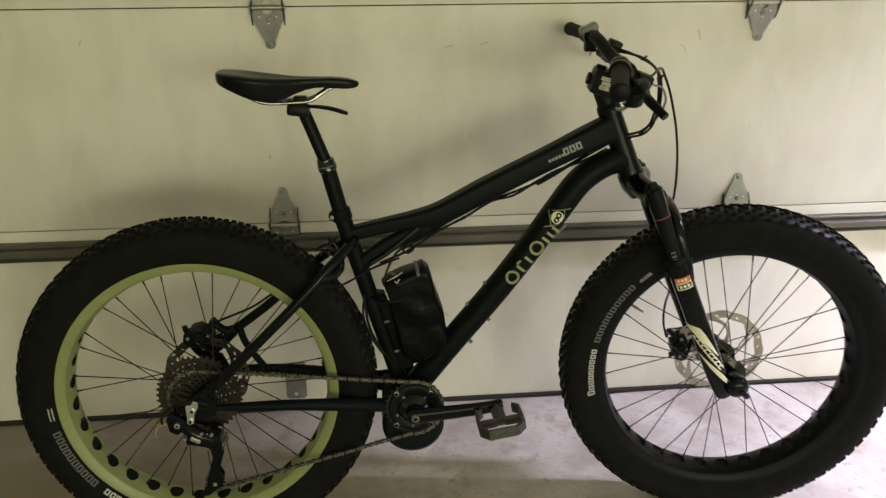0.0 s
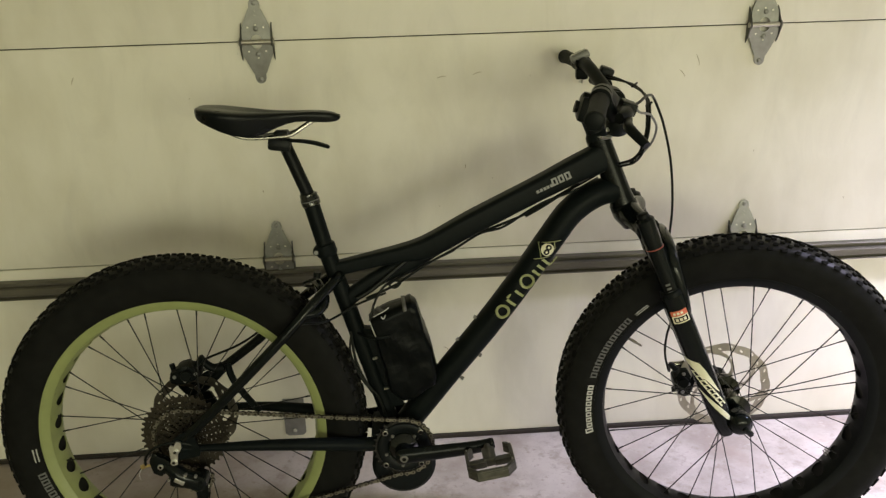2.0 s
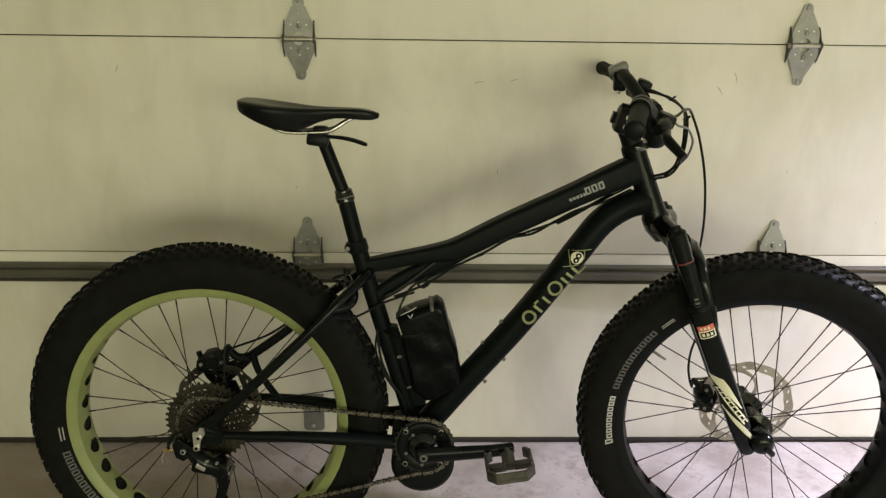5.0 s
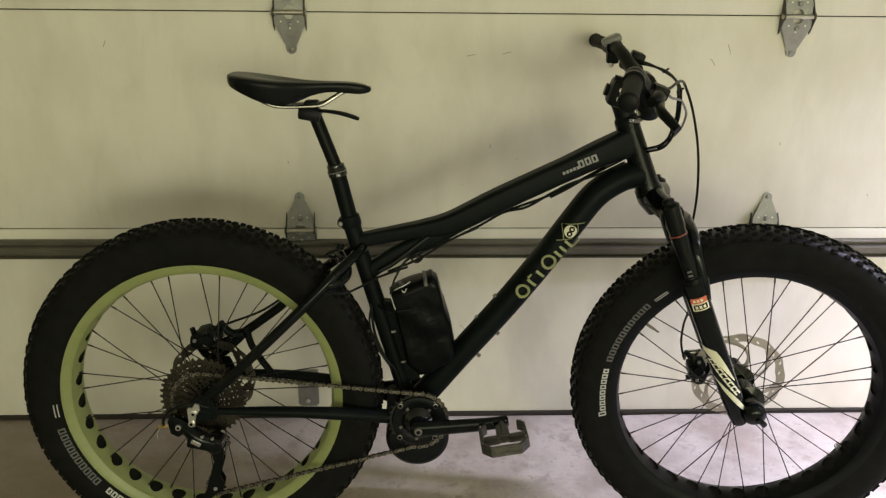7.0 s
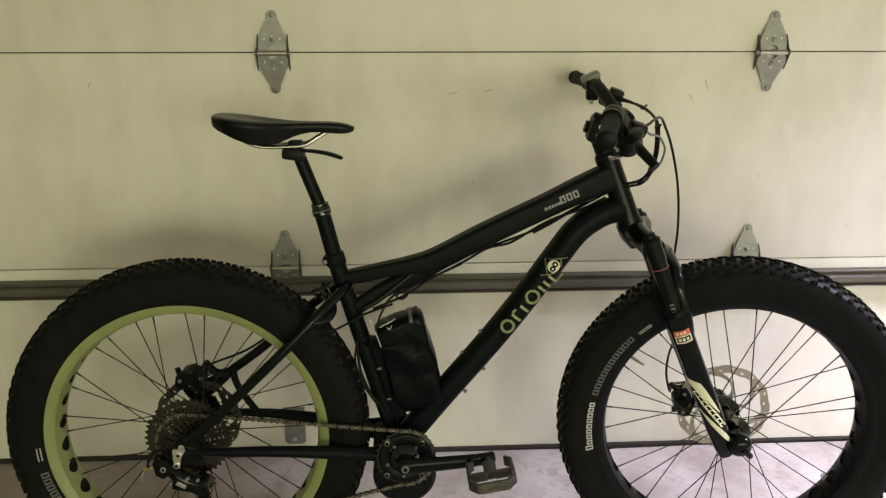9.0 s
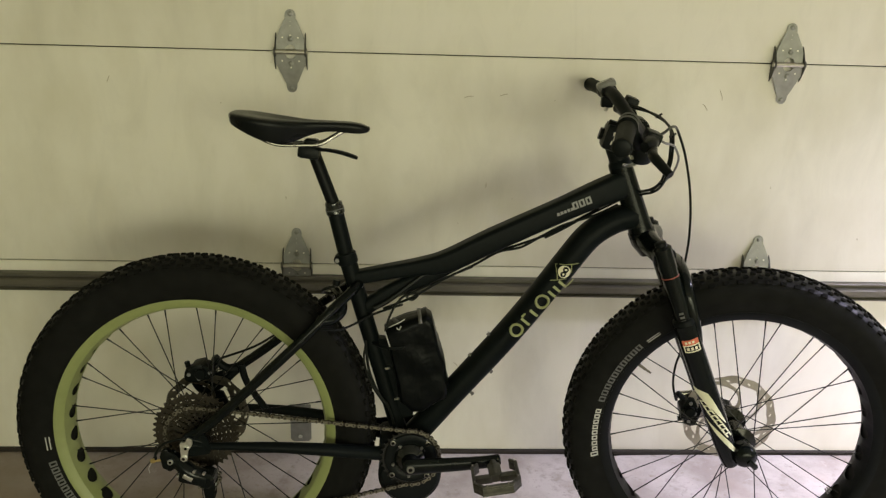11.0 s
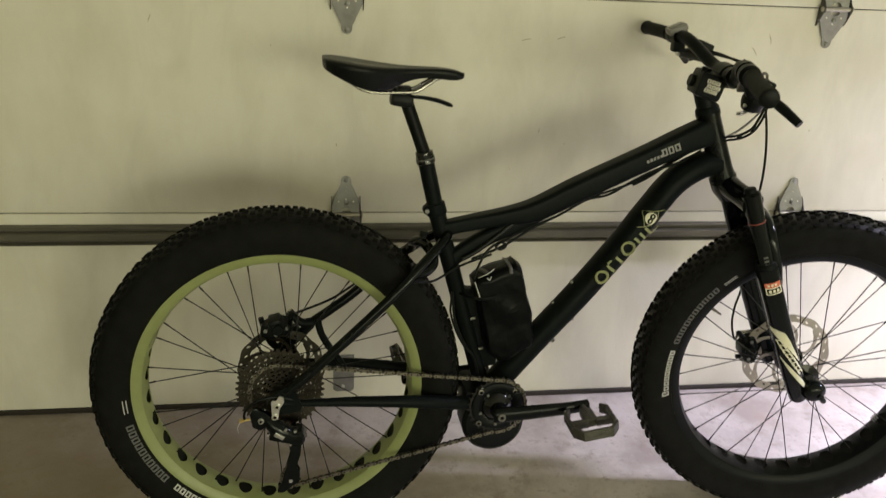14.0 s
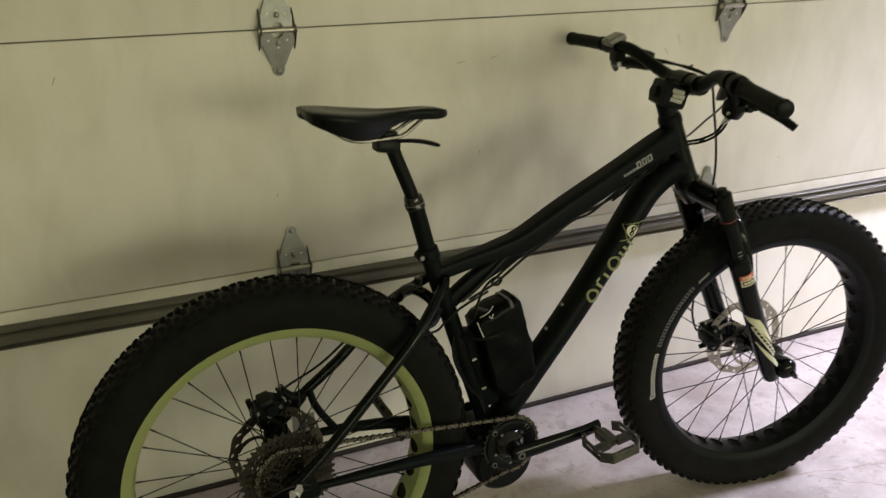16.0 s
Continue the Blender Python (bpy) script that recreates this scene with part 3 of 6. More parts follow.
def rim_mesh(m):
    """A wide rim: hooked side walls and a spoke bed with 32 oval cut-outs."""
    bm = bmesh.new()
    for s in (-1, 1):
        prof = [(0.0300, 0.2690), (0.0325, 0.2698), (0.0396, 0.2800), (0.0405, 0.2890), (0.0380, 0.2890), (0.0372, 0.2810), (0.0300, 0.2715)]
        lathe(bm, [(s * y, r) for y, r in prof], m, 96, closed=False)
    n, hw, hh = 32, 0.030, math.pi / 32
    ell = 16
    for k in range(n):
        a0 = 2 * math.pi * (k + 0.42) / n
        inner, outer = [], []
        for i in range(ell):
            t = 2 * math.pi * i / ell
            c, s = math.cos(t), math.sin(t)
            ey, ea = 0.0200 * c, 0.0150 * s / 0.2622
            scale = 1 / max(abs(c), abs(s))
            oy, oa = hw * c * scale, hh * s * scale
            for row, y, a, r in ((inner, ey, ea, 0.2622 + 7.5 * ey * ey), (outer, oy, oa, 0.2622 + 7.5 * oy * oy)):
                row.append(bm.verts.new(m @ Vector((r * math.cos(a0 + a), y, r * math.sin(a0 + a)))))
            a = a0 + ea
        deep = []
        for i in range(ell):
            t = 2 * math.pi * i / ell
            ey, ea = 0.0200 * math.cos(t), 0.0150 * math.sin(t) / 0.2622
            rd = 0.2642 + 7.5 * ey * ey
            deep.append(bm.verts.new(m @ Vector((rd * math.cos(a0 + ea), ey, rd * math.sin(a0 + ea)))))
        for i in range(ell):
            j = (i + 1) % ell
            bm.faces.new((outer[i], outer[j], inner[j], inner[i]))
            bm.faces.new((inner[i], inner[j], deep[j], deep[i]))
    return bm


def spoke_mesh():
    bm = bmesh.new()
    tube(bm, [(0, 0, 0), (0, 0, 0.952), (0, 0, 0.954), (0, 0, 1)], [0.00115, 0.00115, 0.0017, 0.0017], 6)
    me = bpy.data.meshes.new("spoke")
    bmesh.ops.recalc_face_normals(bm, faces=bm.faces)
    bm.to_mesh(me)
    bm.free()
    me.materials.append(M_SPOKE)
    return me


SPOKE = spoke_mesh()


def spokes(wheel, m, left, right, flange, phase, reach):
    for k in range(32):
        side = right if k % 2 else left
        swing = (1 if (k // 2 + k % 2) % 2 else -1) * radians(66)
        a = 2 * math.pi * (k + phase[k % 2]) / 32
        start = m @ Vector((flange * math.cos(a + swing), side, flange * math.sin(a + swing)))
        end = m @ Vector((reach * math.cos(a), 0.010 * (-1 if k % 2 else 1), reach * math.sin(a)))
        way = end - start
        ob = new("spoke", SPOKE)
        ob.parent = wheel
        # unit spoke along z, stretched to its length
        ob.matrix_local = Matrix.Translation(start) @ way.to_track_quat('Z', 'Y').to_matrix().to_4x4() @ Matrix.Diagonal((1, 1, way.length, 1))


def disc_mesh(m, y, R):
    """A ventilated brake disc: a scalloped ring with slanted slots right through it, swept arms and a hub ring."""
    bm = bmesh.new()
    cells, n, ri = 24, 16, R - 0.0180

    def at(r, a, yy):
        return bm.verts.new(m @ Vector((r * math.cos(a), yy, r * math.sin(a))))
    for k in range(cells):
        a0 = 2 * math.pi * (k + 0.5) / cells
        loops = {}
        for yy in (y - 0.0009, y + 0.0009):
            outer, hole = [], []
            for i in range(n):
                t = 2 * math.pi * i / n + math.pi / 4
                c, s = math.cos(t), math.sin(t)
                f = 1 / max(abs(c), abs(s))
                da, fr = s * f * math.pi / cells, c * f
                a = a0 + da
                r = (R + ri) / 2 + fr * (R - ri) / 2 + (0.0014 * math.cos(12 * a) if fr > 0.99 else 0.0016 * math.cos(12 * a + 1.0) if fr < -0.99 else 0.0)
                outer.append((at(r, a, yy), fr))
                u, v = 0.0052 * s, 0.0023 * c
                step = 0.0028 if k % 2 else -0.0028
                hole.append(at((R + ri) / 2 + step + v * 0.9 + u * 0.35, a0 + (u * 0.9 - v * 0.35) / R, yy))
            loops[yy] = (outer, hole)
            for i in range(n):
                j = (i + 1) % n
                bm.faces.new((outer[i][0], outer[j][0], hole[j], hole[i]))
        (o0, h0), (o1, h1) = loops.values()
        for i in range(n):
            j = (i + 1) % n
            bm.faces.new((h0[i], h0[j], h1[j], h1[i]))
            if abs(o0[i][1]) > 0.99 and o0[i][1] * o0[j][1] > 0.9:
                bm.faces.new((o0[i][0], o0[j][0], o1[j][0], o1[i][0]))
    bmesh.ops.remove_doubles(bm, verts=bm.verts[:], dist=0.00005)
    ring_plate(bm, circle(0.029, 36), circle(0.020, 36), y - 0.0009, y + 0.0009, m)
    for k in range(6):
        a = 2 * math.pi * k / 6
        line = []
        for i in range(9):
            t = i / 8
            r, b = 0.025 + t * (ri - 0.022), a + 0.85 * t * t
            line.append(m @ Vector((r * math.cos(b), y, r * math.sin(b))))
        tube(bm, line, [0.0060 - 0.0022 * math.sin(math.pi * i / 8) for i in range(9)], 6, m.to_3x3() @ Vector((0, 1, 0)), 0.2)
    return bm


def hub_mesh(m, left, right, flange, half, body):
    bm = bmesh.new()
    prof = [(-half, 0.008), (-half + 0.012, 0.010), (right - 0.006, 0.016), (right - 0.002, flange + 0.004), (right + 0.002, flange + 0.004), (right + 0.010, body), (left - 0.010, body), (left - 0.002, flange + 0.004), (left + 0.002, flange + 0.004), (left + 0.006, 0.016), (half - 0.012, 0.010), (half, 0.008)]
    return solid(bm, prof, m, 28)


def bars_on_tyre(wheel, m, spans, r0, r1, mat, label, side=-1):
    """Printed blocks on the side wall, at angle spans in degrees, between two radii."""
    bm = bmesh.new()

    def wall(r):
        pts = [(0.2890, 0.0385), (0.2925, 0.0405), (0.3000, 0.0435), (0.3130, 0.0472), (0.3260, 0.0482), (0.3390, 0.0462)]
        for (ra, ya), (rb, yb) in zip(pts, pts[1:]):
            if ra <= r <= rb:
                return ya + (yb - ya) * (r - ra) / (rb - ra) + 0.0007
        return 0.046
    for d0, d1, f0, f1 in spans:
        n = max(1, int(abs(d1 - d0) / 1.5))
        grid = []
        for i in range(n + 1):
            a = radians(d0 + (d1 - d0) * i / n)
            grid.append([bm.verts.new(m @ Vector((r * math.cos(a), side * wall(r), r * math.sin(a)))) for r in [r0 + (r1 - r0) * (f0 + (f1 - f0) * j / 3) for j in range(4)]])
        for a, b in zip(grid, grid[1:]):
            for j in range(3):
                bm.faces.new((a[j], a[j + 1], b[j + 1], b[j]))
    return part("sidewall_print", bm, mat, wheel, label)


def letter_blocks(d0, d1, n, tall=()):
    """n hollow blocks from one angle to another, each the size of one printed character; tall: which of them stand higher."""
    step = (d1 - d0) / n
    out = []
    for i in range(n):
        a, w, h = d0 + step * i, step * 0.82, 1.0 if i in tall else 0.74
        b, k = step * 0.26, 0.17
        out += [(a, a + b, 0.0, h), (a + w - b, a + w, 0.0, h), (a + b, a + w - b, 0.0, k), (a + b, a + w - b, h - k, h)]
    return out


def wheel(name, m, rim_mat, left, right, half, label, disc_y, seed, phase):
    w = part("wheel", hub_mesh(m, left, right, 0.028, half, 0.018), M_GLOSS, BIKE, label)
    tyre = part("tyre", tyre_mesh(m), M_RUBBER, w, "black knobbly fat tyre")
    # between the knobs the front tyre's crown is shinier than the side walls, the worn rear one is dull
    tyre.data.materials.append(M_CASING if name == "front" else M_DULLCASING)
    inverse = m.inverted()
    for face in tyre.data.polygons:
        c = inverse @ face.center
        face.material_index = 1 if math.hypot(c.x, c.z) > 0.3455 else 0
    tagged(part("tread", tread_mesh(m, seed), M_TREAD, w), kind="stuff")
    shrink = 0.986 if rim_mat is M_GREEN else 1.0
    small = m @ Matrix.Diagonal((shrink, 1, shrink, 1))
    part("rim", rim_mesh(small), rim_mat, w, "lime green rim with oval cut-outs" if rim_mat is M_GREEN else "black rim with oval cut-outs")
    part("rim_strip", lathe(bmesh.new(), [(-0.0225, 0.2682), (0.0225, 0.2682), (0.0225, 0.2696), (-0.0225, 0.2696)], small, 96), M_TAPE, w)
    spokes(w, m, left, right, 0.028, phase, 0.2628 * shrink)
    part("brake_disc", disc_mesh(m, disc_y, 0.090 if rim_mat is M_GREEN else 0.1005), M_DARKDISC if rim_mat is M_GREEN else M_DISC, w, "steel brake disc")
    return w


REAR = wheel("rear", M_REAR, M_GREEN, 0.045, -0.030, 0.098, "rear wheel with a lime green rim", 0.055, 1, (0.0, 0.12))
FRONT = wheel("front", M_FRONT, M_RIM, 0.040, -0.046, 0.076, "front wheel with a black rim", 0.060, 2, (0.70, 0.48))
# tyre makers' prints as plain blocks
bars_on_tyre(FRONT, M_FRONT, letter_blocks(191.5, 169.5, 9, (0,)), 0.2945, 0.3105, M_TYREINK, "white block print")
bars_on_tyre(FRONT, M_FRONT, letter_blocks(166.5, 137, 10, range(10)), 0.2940, 0.3075, M_TYREGREY, "dark grey block print")
bars_on_tyre(FRONT, M_FRONT, [(134.7, 128.8, 0.1, 0.25), (134.7, 128.8, 0.5, 0.65)], 0.2945, 0.3060, M_TYREINK, "small white print")
bars_on_tyre(REAR, M_REAR, letter_blocks(247, 223.8, 9, (0,)), 0.2925, 0.3085, M_TYREINK, "white block print")
bars_on_tyre(REAR, M_REAR, letter_blocks(220, 192, 10, range(10)), 0.2920, 0.3060, M_TYREGREY, "dark grey block print")
bars_on_tyre(REAR, M_REAR, [(187.5, 182, 0.1, 0.25), (187.5, 182, 0.55, 0.7)], 0.2925, 0.3060, M_TYREINK, "small white print")
# valve of the front wheel
va = radians(147)
part("valve", tube(bmesh.new(), [M_FRONT @ Vector((r * math.cos(va), 0, r * math.sin(va))) for r in (0.2640, 0.240, 0.239, 0.226)], [0.0032, 0.0032, 0.0024, 0.0022], 8), M_VALVE, FRONT)
bm = bmesh.new()
for d in (-33.0, -31.8, -30.6):
    q = M_FRONT @ Matrix.Rotation(radians(-d), 4, 'Y')
    block(bm, 0.2612, 0.2620, 0.010, 0.030, -0.0018, 0.0018, q)
part("rim_label", bm, M_GREYD, FRONT, "small grey rim label")


# -- frame --
def flat_tube(pts, rn, ry, n=6, seg=24, square=1.0):
    """A frame tube in the bicycle's plane: rn its half height at each point, ry its half width."""
    line = smooth_line(pts, n)
    rs = [v.x for v in smooth_line([(r, 0, 0) for r in rn], n)]
    ws = [v.x for v in smooth_line([(r, 0, 0) for r in ry], n)]
    bm = bmesh.new()
    rings = []
    for i, q in enumerate(line):
        t = (line[min(i + 1, len(line) - 1)] - line[max(i - 1, 0)]).normalized()
        up = t.cross(Vector((0, 1, 0))).normalized() * -1
        up = up if up.z > 0 or abs(up.x) > 0.9 else -up
        ring = []
        for k in range(seg):
            c, s = math.cos(2 * math.pi * k / seg), math.sin(2 * math.pi * k / seg)
            c, s = math.copysign(abs(c) ** square, c), math.copysign(abs(s) ** square, s)
            ring.append(bm.verts.new(q + Vector((0, 1, 0)) * ws[i] * c + up * rs[i] * s))
        rings.append(ring)
    for a, b in zip(rings, rings[1:]):
        for k in range(seg):
            bm.faces.new((a[k], a[(k + 1) % seg], b[(k + 1) % seg], b[k]))
    bm.faces.new(rings[0][::-1])
    bm.faces.new(rings[-1])
    return bm


BB = Vector((0.437, 0.0, 0.316))
TT = [(0.322, 0, 0.690), (0.400, 0, 0.706), (0.455, 0, 0.716), (0.510, 0, 0.7285), (0.600, 0, 0.7735), (0.730, 0, 0.8350), (0.800, 0, 0.868), (0.862, 0, 0.894)]
FRAME = part("frame", tube(bmesh.new(), [(0.3055, 0, 0.7345), (0.31, 0, 0.72), (0.3625, 0, 0.5970), (0.4230, 0, 0.3920), (0.434, 0, 0.33)][0:1] + [(0.3070, 0, 0.730), (0.3625, 0, 0.5385), (0.430, 0, 0.306)], 0.0172, 20), M_FRAME, BIKE, "matt black bicycle frame")
FRAME.data.name = "seat_tube"
part("top_tube", flat_tube(TT, [0.0140, 0.0145, 0.0165, 0.0215, 0.0225, 0.0225, 0.0250, 0.0285], [0.016, 0.019, 0.021, 0.023, 0.0245, 0.0245, 0.0245, 0.022], seg=40, square=0.42), M_FRAME, FRAME)
part("gusset_tube", flat_tube([(0.340, 0, 0.623), (0.361, 0, 0.639), (0.395, 0, 0.6615), (0.435, 0, 0.681), (0.480, 0, 0.700), (0.532, 0, 0.724)], [0.0155, 0.0160, 0.0165, 0.0165, 0.0155, 0.0110], [0.0135] * 6, square=0.6), M_FRAME, FRAME)
DT = [(0.885, 0, 0.826), (0.843, 0, 0.817), (0.794, 0, 0.785), (0.751, 0, 0.729), (0.697, 0, 0.6530), (0.620, 0, 0.5530), (0.530, 0, 0.4460), (0.448, 0, 0.345)]
part("down_tube", flat_tube(DT, [0.026] * 8, [0.024, 0.030, 0.033, 0.033, 0.032, 0.031, 0.030, 0.028], square=0.85), M_FRAME, FRAME)
part("head_tube", tube(bmesh.new(), [HEAD + AXIS * a for a in (-0.006, 0.002, 0.003, 0.02, 0.12, 0.134, 0.135, 0.142)], [0.0275, 0.0275, 0.0255, 0.0235, 0.0225, 0.0225, 0.0245, 0.0245], 24), M_HEADTUBE, FRAME, "satin black head tube")
for s in (-1, 1):
    low = [(0.222, -0.080, 0.582), (0.130, -0.086, 0.493), (0.062, -0.089, 0.428), (0.012, -0.092, 0.386)] if s < 0 else [(0.222, 0.079, 0.590), (0.153, 0.077, 0.5275), (0.109, 0.076, 0.494), (0.072, 0.076, 0.4675), (0.048, 0.075, 0.450)]
    part("seat_stay", tube(bmesh.new(), smooth_line([(0.332, 0.014 * s, 0.681), (0.318, 0.034 * s, 0.671), (0.270, 0.066 * s, 0.630)] + low, 5), 0.0100, 12), M_HEADTUBE, FRAME)
    part("chain_stay", tube(bmesh.new(), smooth_line([(0.002, 0.092 * s, 0.366), (0.042, 0.091 * s, 0.3635), (0.152, 0.086 * s, 0.3590), (0.270, 0.074 * s, 0.3470), (0.350, 0.056 * s, 0.3315), (0.405, 0.040 * s, 0.320)], 5), [a + (b - a) * k / 5 for a, b in ((0.0085, 0.0068), (0.0068, 0.0105), (0.0105, 0.0132), (0.0132, 0.0145), (0.0145, 0.0150)) for k in range(5)] + [0.0150], 14), M_FRAME, FRAME)
    bm = bmesh.new()
    slab(bm, [(-0.016, 0.352), (0.002, 0.344), (0.040, 0.350), (0.044, 0.362), (0.028, 0.398), (0.012, 0.402), (-0.008, 0.388), (-0.018, 0.368)], 0.0945 * s - 0.004, 0.0945 * s + 0.004)
    part("dropout", bm, M_FRAME, FRAME)
# brace between the left stays, stay bridge, bottom bracket shell and yoke
part("stay_brace", tube(bmesh.new(), smooth_line([(0.0756, 0.068, 0.472), (0.0821, 0.066, 0.4424), (0.0981, 0.066, 0.4106), (0.1224, 0.068, 0.3729), (0.130, 0.076, 0.358)], 4), 0.0075, 10), M_FRAME, FRAME)
part("stay_bridge", tube(bmesh.new(), smooth_line([(0.266, 0.066, 0.626), (0.274, 0.046, 0.648), (0.284, 0.010, 0.658), (0.297, -0.025, 0.650), (0.299, -0.046, 0.634), (0.284, -0.060, 0.622), (0.262, -0.069, 0.620)], 5), 0.0105, 12), M_HEADTUBE, FRAME, "black arch between the seat stays")
# forged left rear end that carries the brake caliper
bm = bmesh.new()
tube(bm, smooth_line([(0.066, 0.073, 0.463), (0.046, 0.070, 0.463), (0.030, 0.070, 0.474), (0.018, 0.070, 0.490)], 4), [0.011, 0.011, 0.0105, 0.010, 0.0095, 0.009, 0.0085, 0.0085, 0.0085, 0.0085, 0.0085, 0.0085, 0.008], 10)
tube(bm, smooth_line([(0.062, 0.073, 0.459), (0.042, 0.071, 0.440), (0.022, 0.071, 0.422), (-0.006, 0.074, 0.404), (-0.006, 0.084, 0.372)], 4), 0.0105, 10)
part("caliper_dropout", bm, M_FRAME, FRAME, "black forged left dropout")
part("yoke", block(bmesh.new(), 0.375, 0.425, -0.052, 0.052, 0.300, 0.352, bevel=0.01), M_FRAME, FRAME)
part("bottom_bracket_shell", solid(bmesh.new(), [(-0.052, 0.023), (-0.050, 0.025), (0.050, 0.025), (0.052, 0.023)], Matrix.Translation(BB)), M_FRAME, FRAME)
# bosses with bolts on the down tube
for bx, bz, s in ((0.600, 0.570, 1), (0.563, 0.524, 1), (0.604, 0.4905, -1), (0.566, 0.441, -1)):
    out = Vector((-0.763, 0, 0.647)) * s
    c = Vector((bx, 0, bz)) - out * 0.006
    part("bottle_bolt", tube(bmesh.new(), [c, c + out * 0.008, c + out * 0.0085, c + out * 0.0115], [0.0032, 0.0032, 0.0044, 0.0040], 10), M_BOLT, FRAME)
# bolts on the seat tube beside the pack
for bz in (0.498, 0.430):
    bx = 0.3070 + (0.730 - bz) * 0.290
    part("bottle_bolt", tube(bmesh.new(), [(bx + 0.012, -0.011, bz), (bx + 0.021, -0.014, bz + 0.003)], 0.0030, 10), M_ALLOY, FRAME)


def decal(bm, p0, p1, ry, rn, u0, u1, v0, v1):
    """A printed patch on the right side of a straight tube from p0 to p1; u along it, v across it, in metres."""
    p0, p1 = Vector(p0), Vector(p1)
    t = (p1 - p0).normalized()
    up = Vector((-t.z, 0, t.x))
    grid = []
    for i in range(3):
        u = u0 + (u1 - u0) * i / 2
        row = []
        for j in range(4):
            v = v0 + (v1 - v0) * j / 3
            y = -ry * math.sqrt(max(0.0, 1 - (v / rn) ** 2)) - 0.0007
            row.append(bm.verts.new(p0 + t * u + up * v + Vector((0, y, 0))))
        grid.append(row)
    for a, b in zip(grid, grid[1:]):
        for j in range(3):
            bm.faces.new((a[j], a[j + 1], b[j + 1], b[j]))


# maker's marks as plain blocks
bm = bmesh.new()
D0, D1 = (0.620, 0, 0.5530), (0.757, 0, 0.722)
DT_DIR = (Vector(D1) - Vector(D0)).normalized()
DT_UP = Vector((-DT_DIR.z, 0, DT_DIR.x))
for uc, rad in ((0.0500, 0.0122), (0.1285, 0.0128)):
    loop = []
    for i in range(21):
        a = 2 * math.pi * i / 20
        v = 0.0005 + rad * math.sin(a)
        loop.append(Vector(D0) + DT_DIR * (uc + rad * math.cos(a)) + DT_UP * v + Vector((0, -0.0325 * math.sqrt(1 - (v / 0.027) ** 2) - 0.0002, 0)))
    tube(bm, loop, 0.0029, 6)
for u0, u1, v0, v1 in ((0.0720, 0.0775, -0.0135, 0.0135), (0.0775, 0.0880, 0.0085, 0.0135), (0.0965, 0.1020, -0.0135, 0.0080), (0.1500, 0.1555, -0.0135, 0.0080), (0.1500, 0.1555, 0.0110, 0.0150),
                       (0.1640, 0.1695, -0.0135, 0.0135), (0.1695, 0.1790, 0.0085, 0.0135), (0.1790, 0.1845, -0.0180, 0.0135), (0.1845, 0.2030, -0.0200, -0.0155)):
    decal(bm, D0, D1, 0.0325, 0.027, u0, u1, v0, v1)
part("tube_decal", bm, M_DECAL, FRAME, "olive block decal")
bm = bmesh.new()
decal(bm, D0, D1, 0.0325, 0.027, 0.0965, 0.1020, 0.0108, 0.0155)
part("tube_decal", bm, M_PALE, FRAME, "small cream square")
bm = bmesh.new()
em, t3 = Vector((0.741, 0, 0.7165)), Vector((0.63, 0, 0.777))
up3 = Vector((-0.777, 0, 0.63))
for a, b in (((-0.021, 0), (0, 0.021)), ((0, 0.021), (0.021, 0)), ((0.021, 0), (0, -0.021)), ((0, -0.021), (-0.021, 0)), ((0.021, 0), (0.031, -0.010)), ((-0.021, 0), (-0.031, 0.010))):
    pa, pb = [em + t3 * q[0] + up3 * q[1] + Vector((0, -0.0338 * math.sqrt(max(0, 1 - (q[1] / 0.026) ** 2)) - 0.0006, 0)) for q in (a, b)]
    mid = em + t3 * (a[0] + b[0]) / 2 + up3 * (a[1] + b[1]) / 2 + Vector((0, -0.0338 * math.sqrt(1 - ((a[1] + b[1]) / 2 / 0.026) ** 2) - 0.0006, 0))
    tube(bm, smooth_line([pa, mid, pb], 3), 0.0009, 5)
part("emblem_border", bm, M_DECAL, FRAME, "thin olive diamond outline with two tails")


def on_emblem(u, v, lift):
    return em + t3 * u + up3 * v + Vector((0, -0.0338 * math.sqrt(max(0, 1 - (v / 0.026) ** 2)) - lift, 0))


def emblem_disc(cu, cv, rad, lift):
    bm = bmesh.new()
    rings = [[bm.verts.new(on_emblem(cu + rad * f * math.cos(k * math.pi / 12), cv + rad * f * math.sin(k * math.pi / 12), lift)) for k in range(24)] for f in (0.05, 0.35, 0.7, 1.0)]
    bm.faces.new(rings[0])
    for a, b in zip(rings, rings[1:]):
        for k in range(24):
            bm.faces.new((a[k], a[(k + 1) % 24], b[(k + 1) % 24], b[k]))
    return bm


part("emblem", emblem_disc(0, 0, 0.0128, 0.0008), M_PALE, FRAME, "pale round emblem")
for cu, cv in ((-0.0046, -0.0010), (0.0046, 0.0010)):
    part("emblem_spot", emblem_disc(cu * 1.1, cv * 1.1, 0.0060, 0.0013), M_FRAME, FRAME)
    part("emblem_dot", emblem_disc(cu * 1.1, cv * 1.1, 0.0024, 0.0018), M_PALE, FRAME)
bm = bmesh.new()
P0, P1 = (0.730, 0, 0.8350), (0.800, 0, 0.864)
for k in range(5):
    decal(bm, P0, P1, 0.0250, 0.060, -0.010 + 0.0072 * k, -0.010 + 0.0072 * k + 0.0055, -0.0035, 0.0025)
part("tube_decal", bm, M_GREYD, FRAME, "small grey block decal")
bm = bmesh.new()
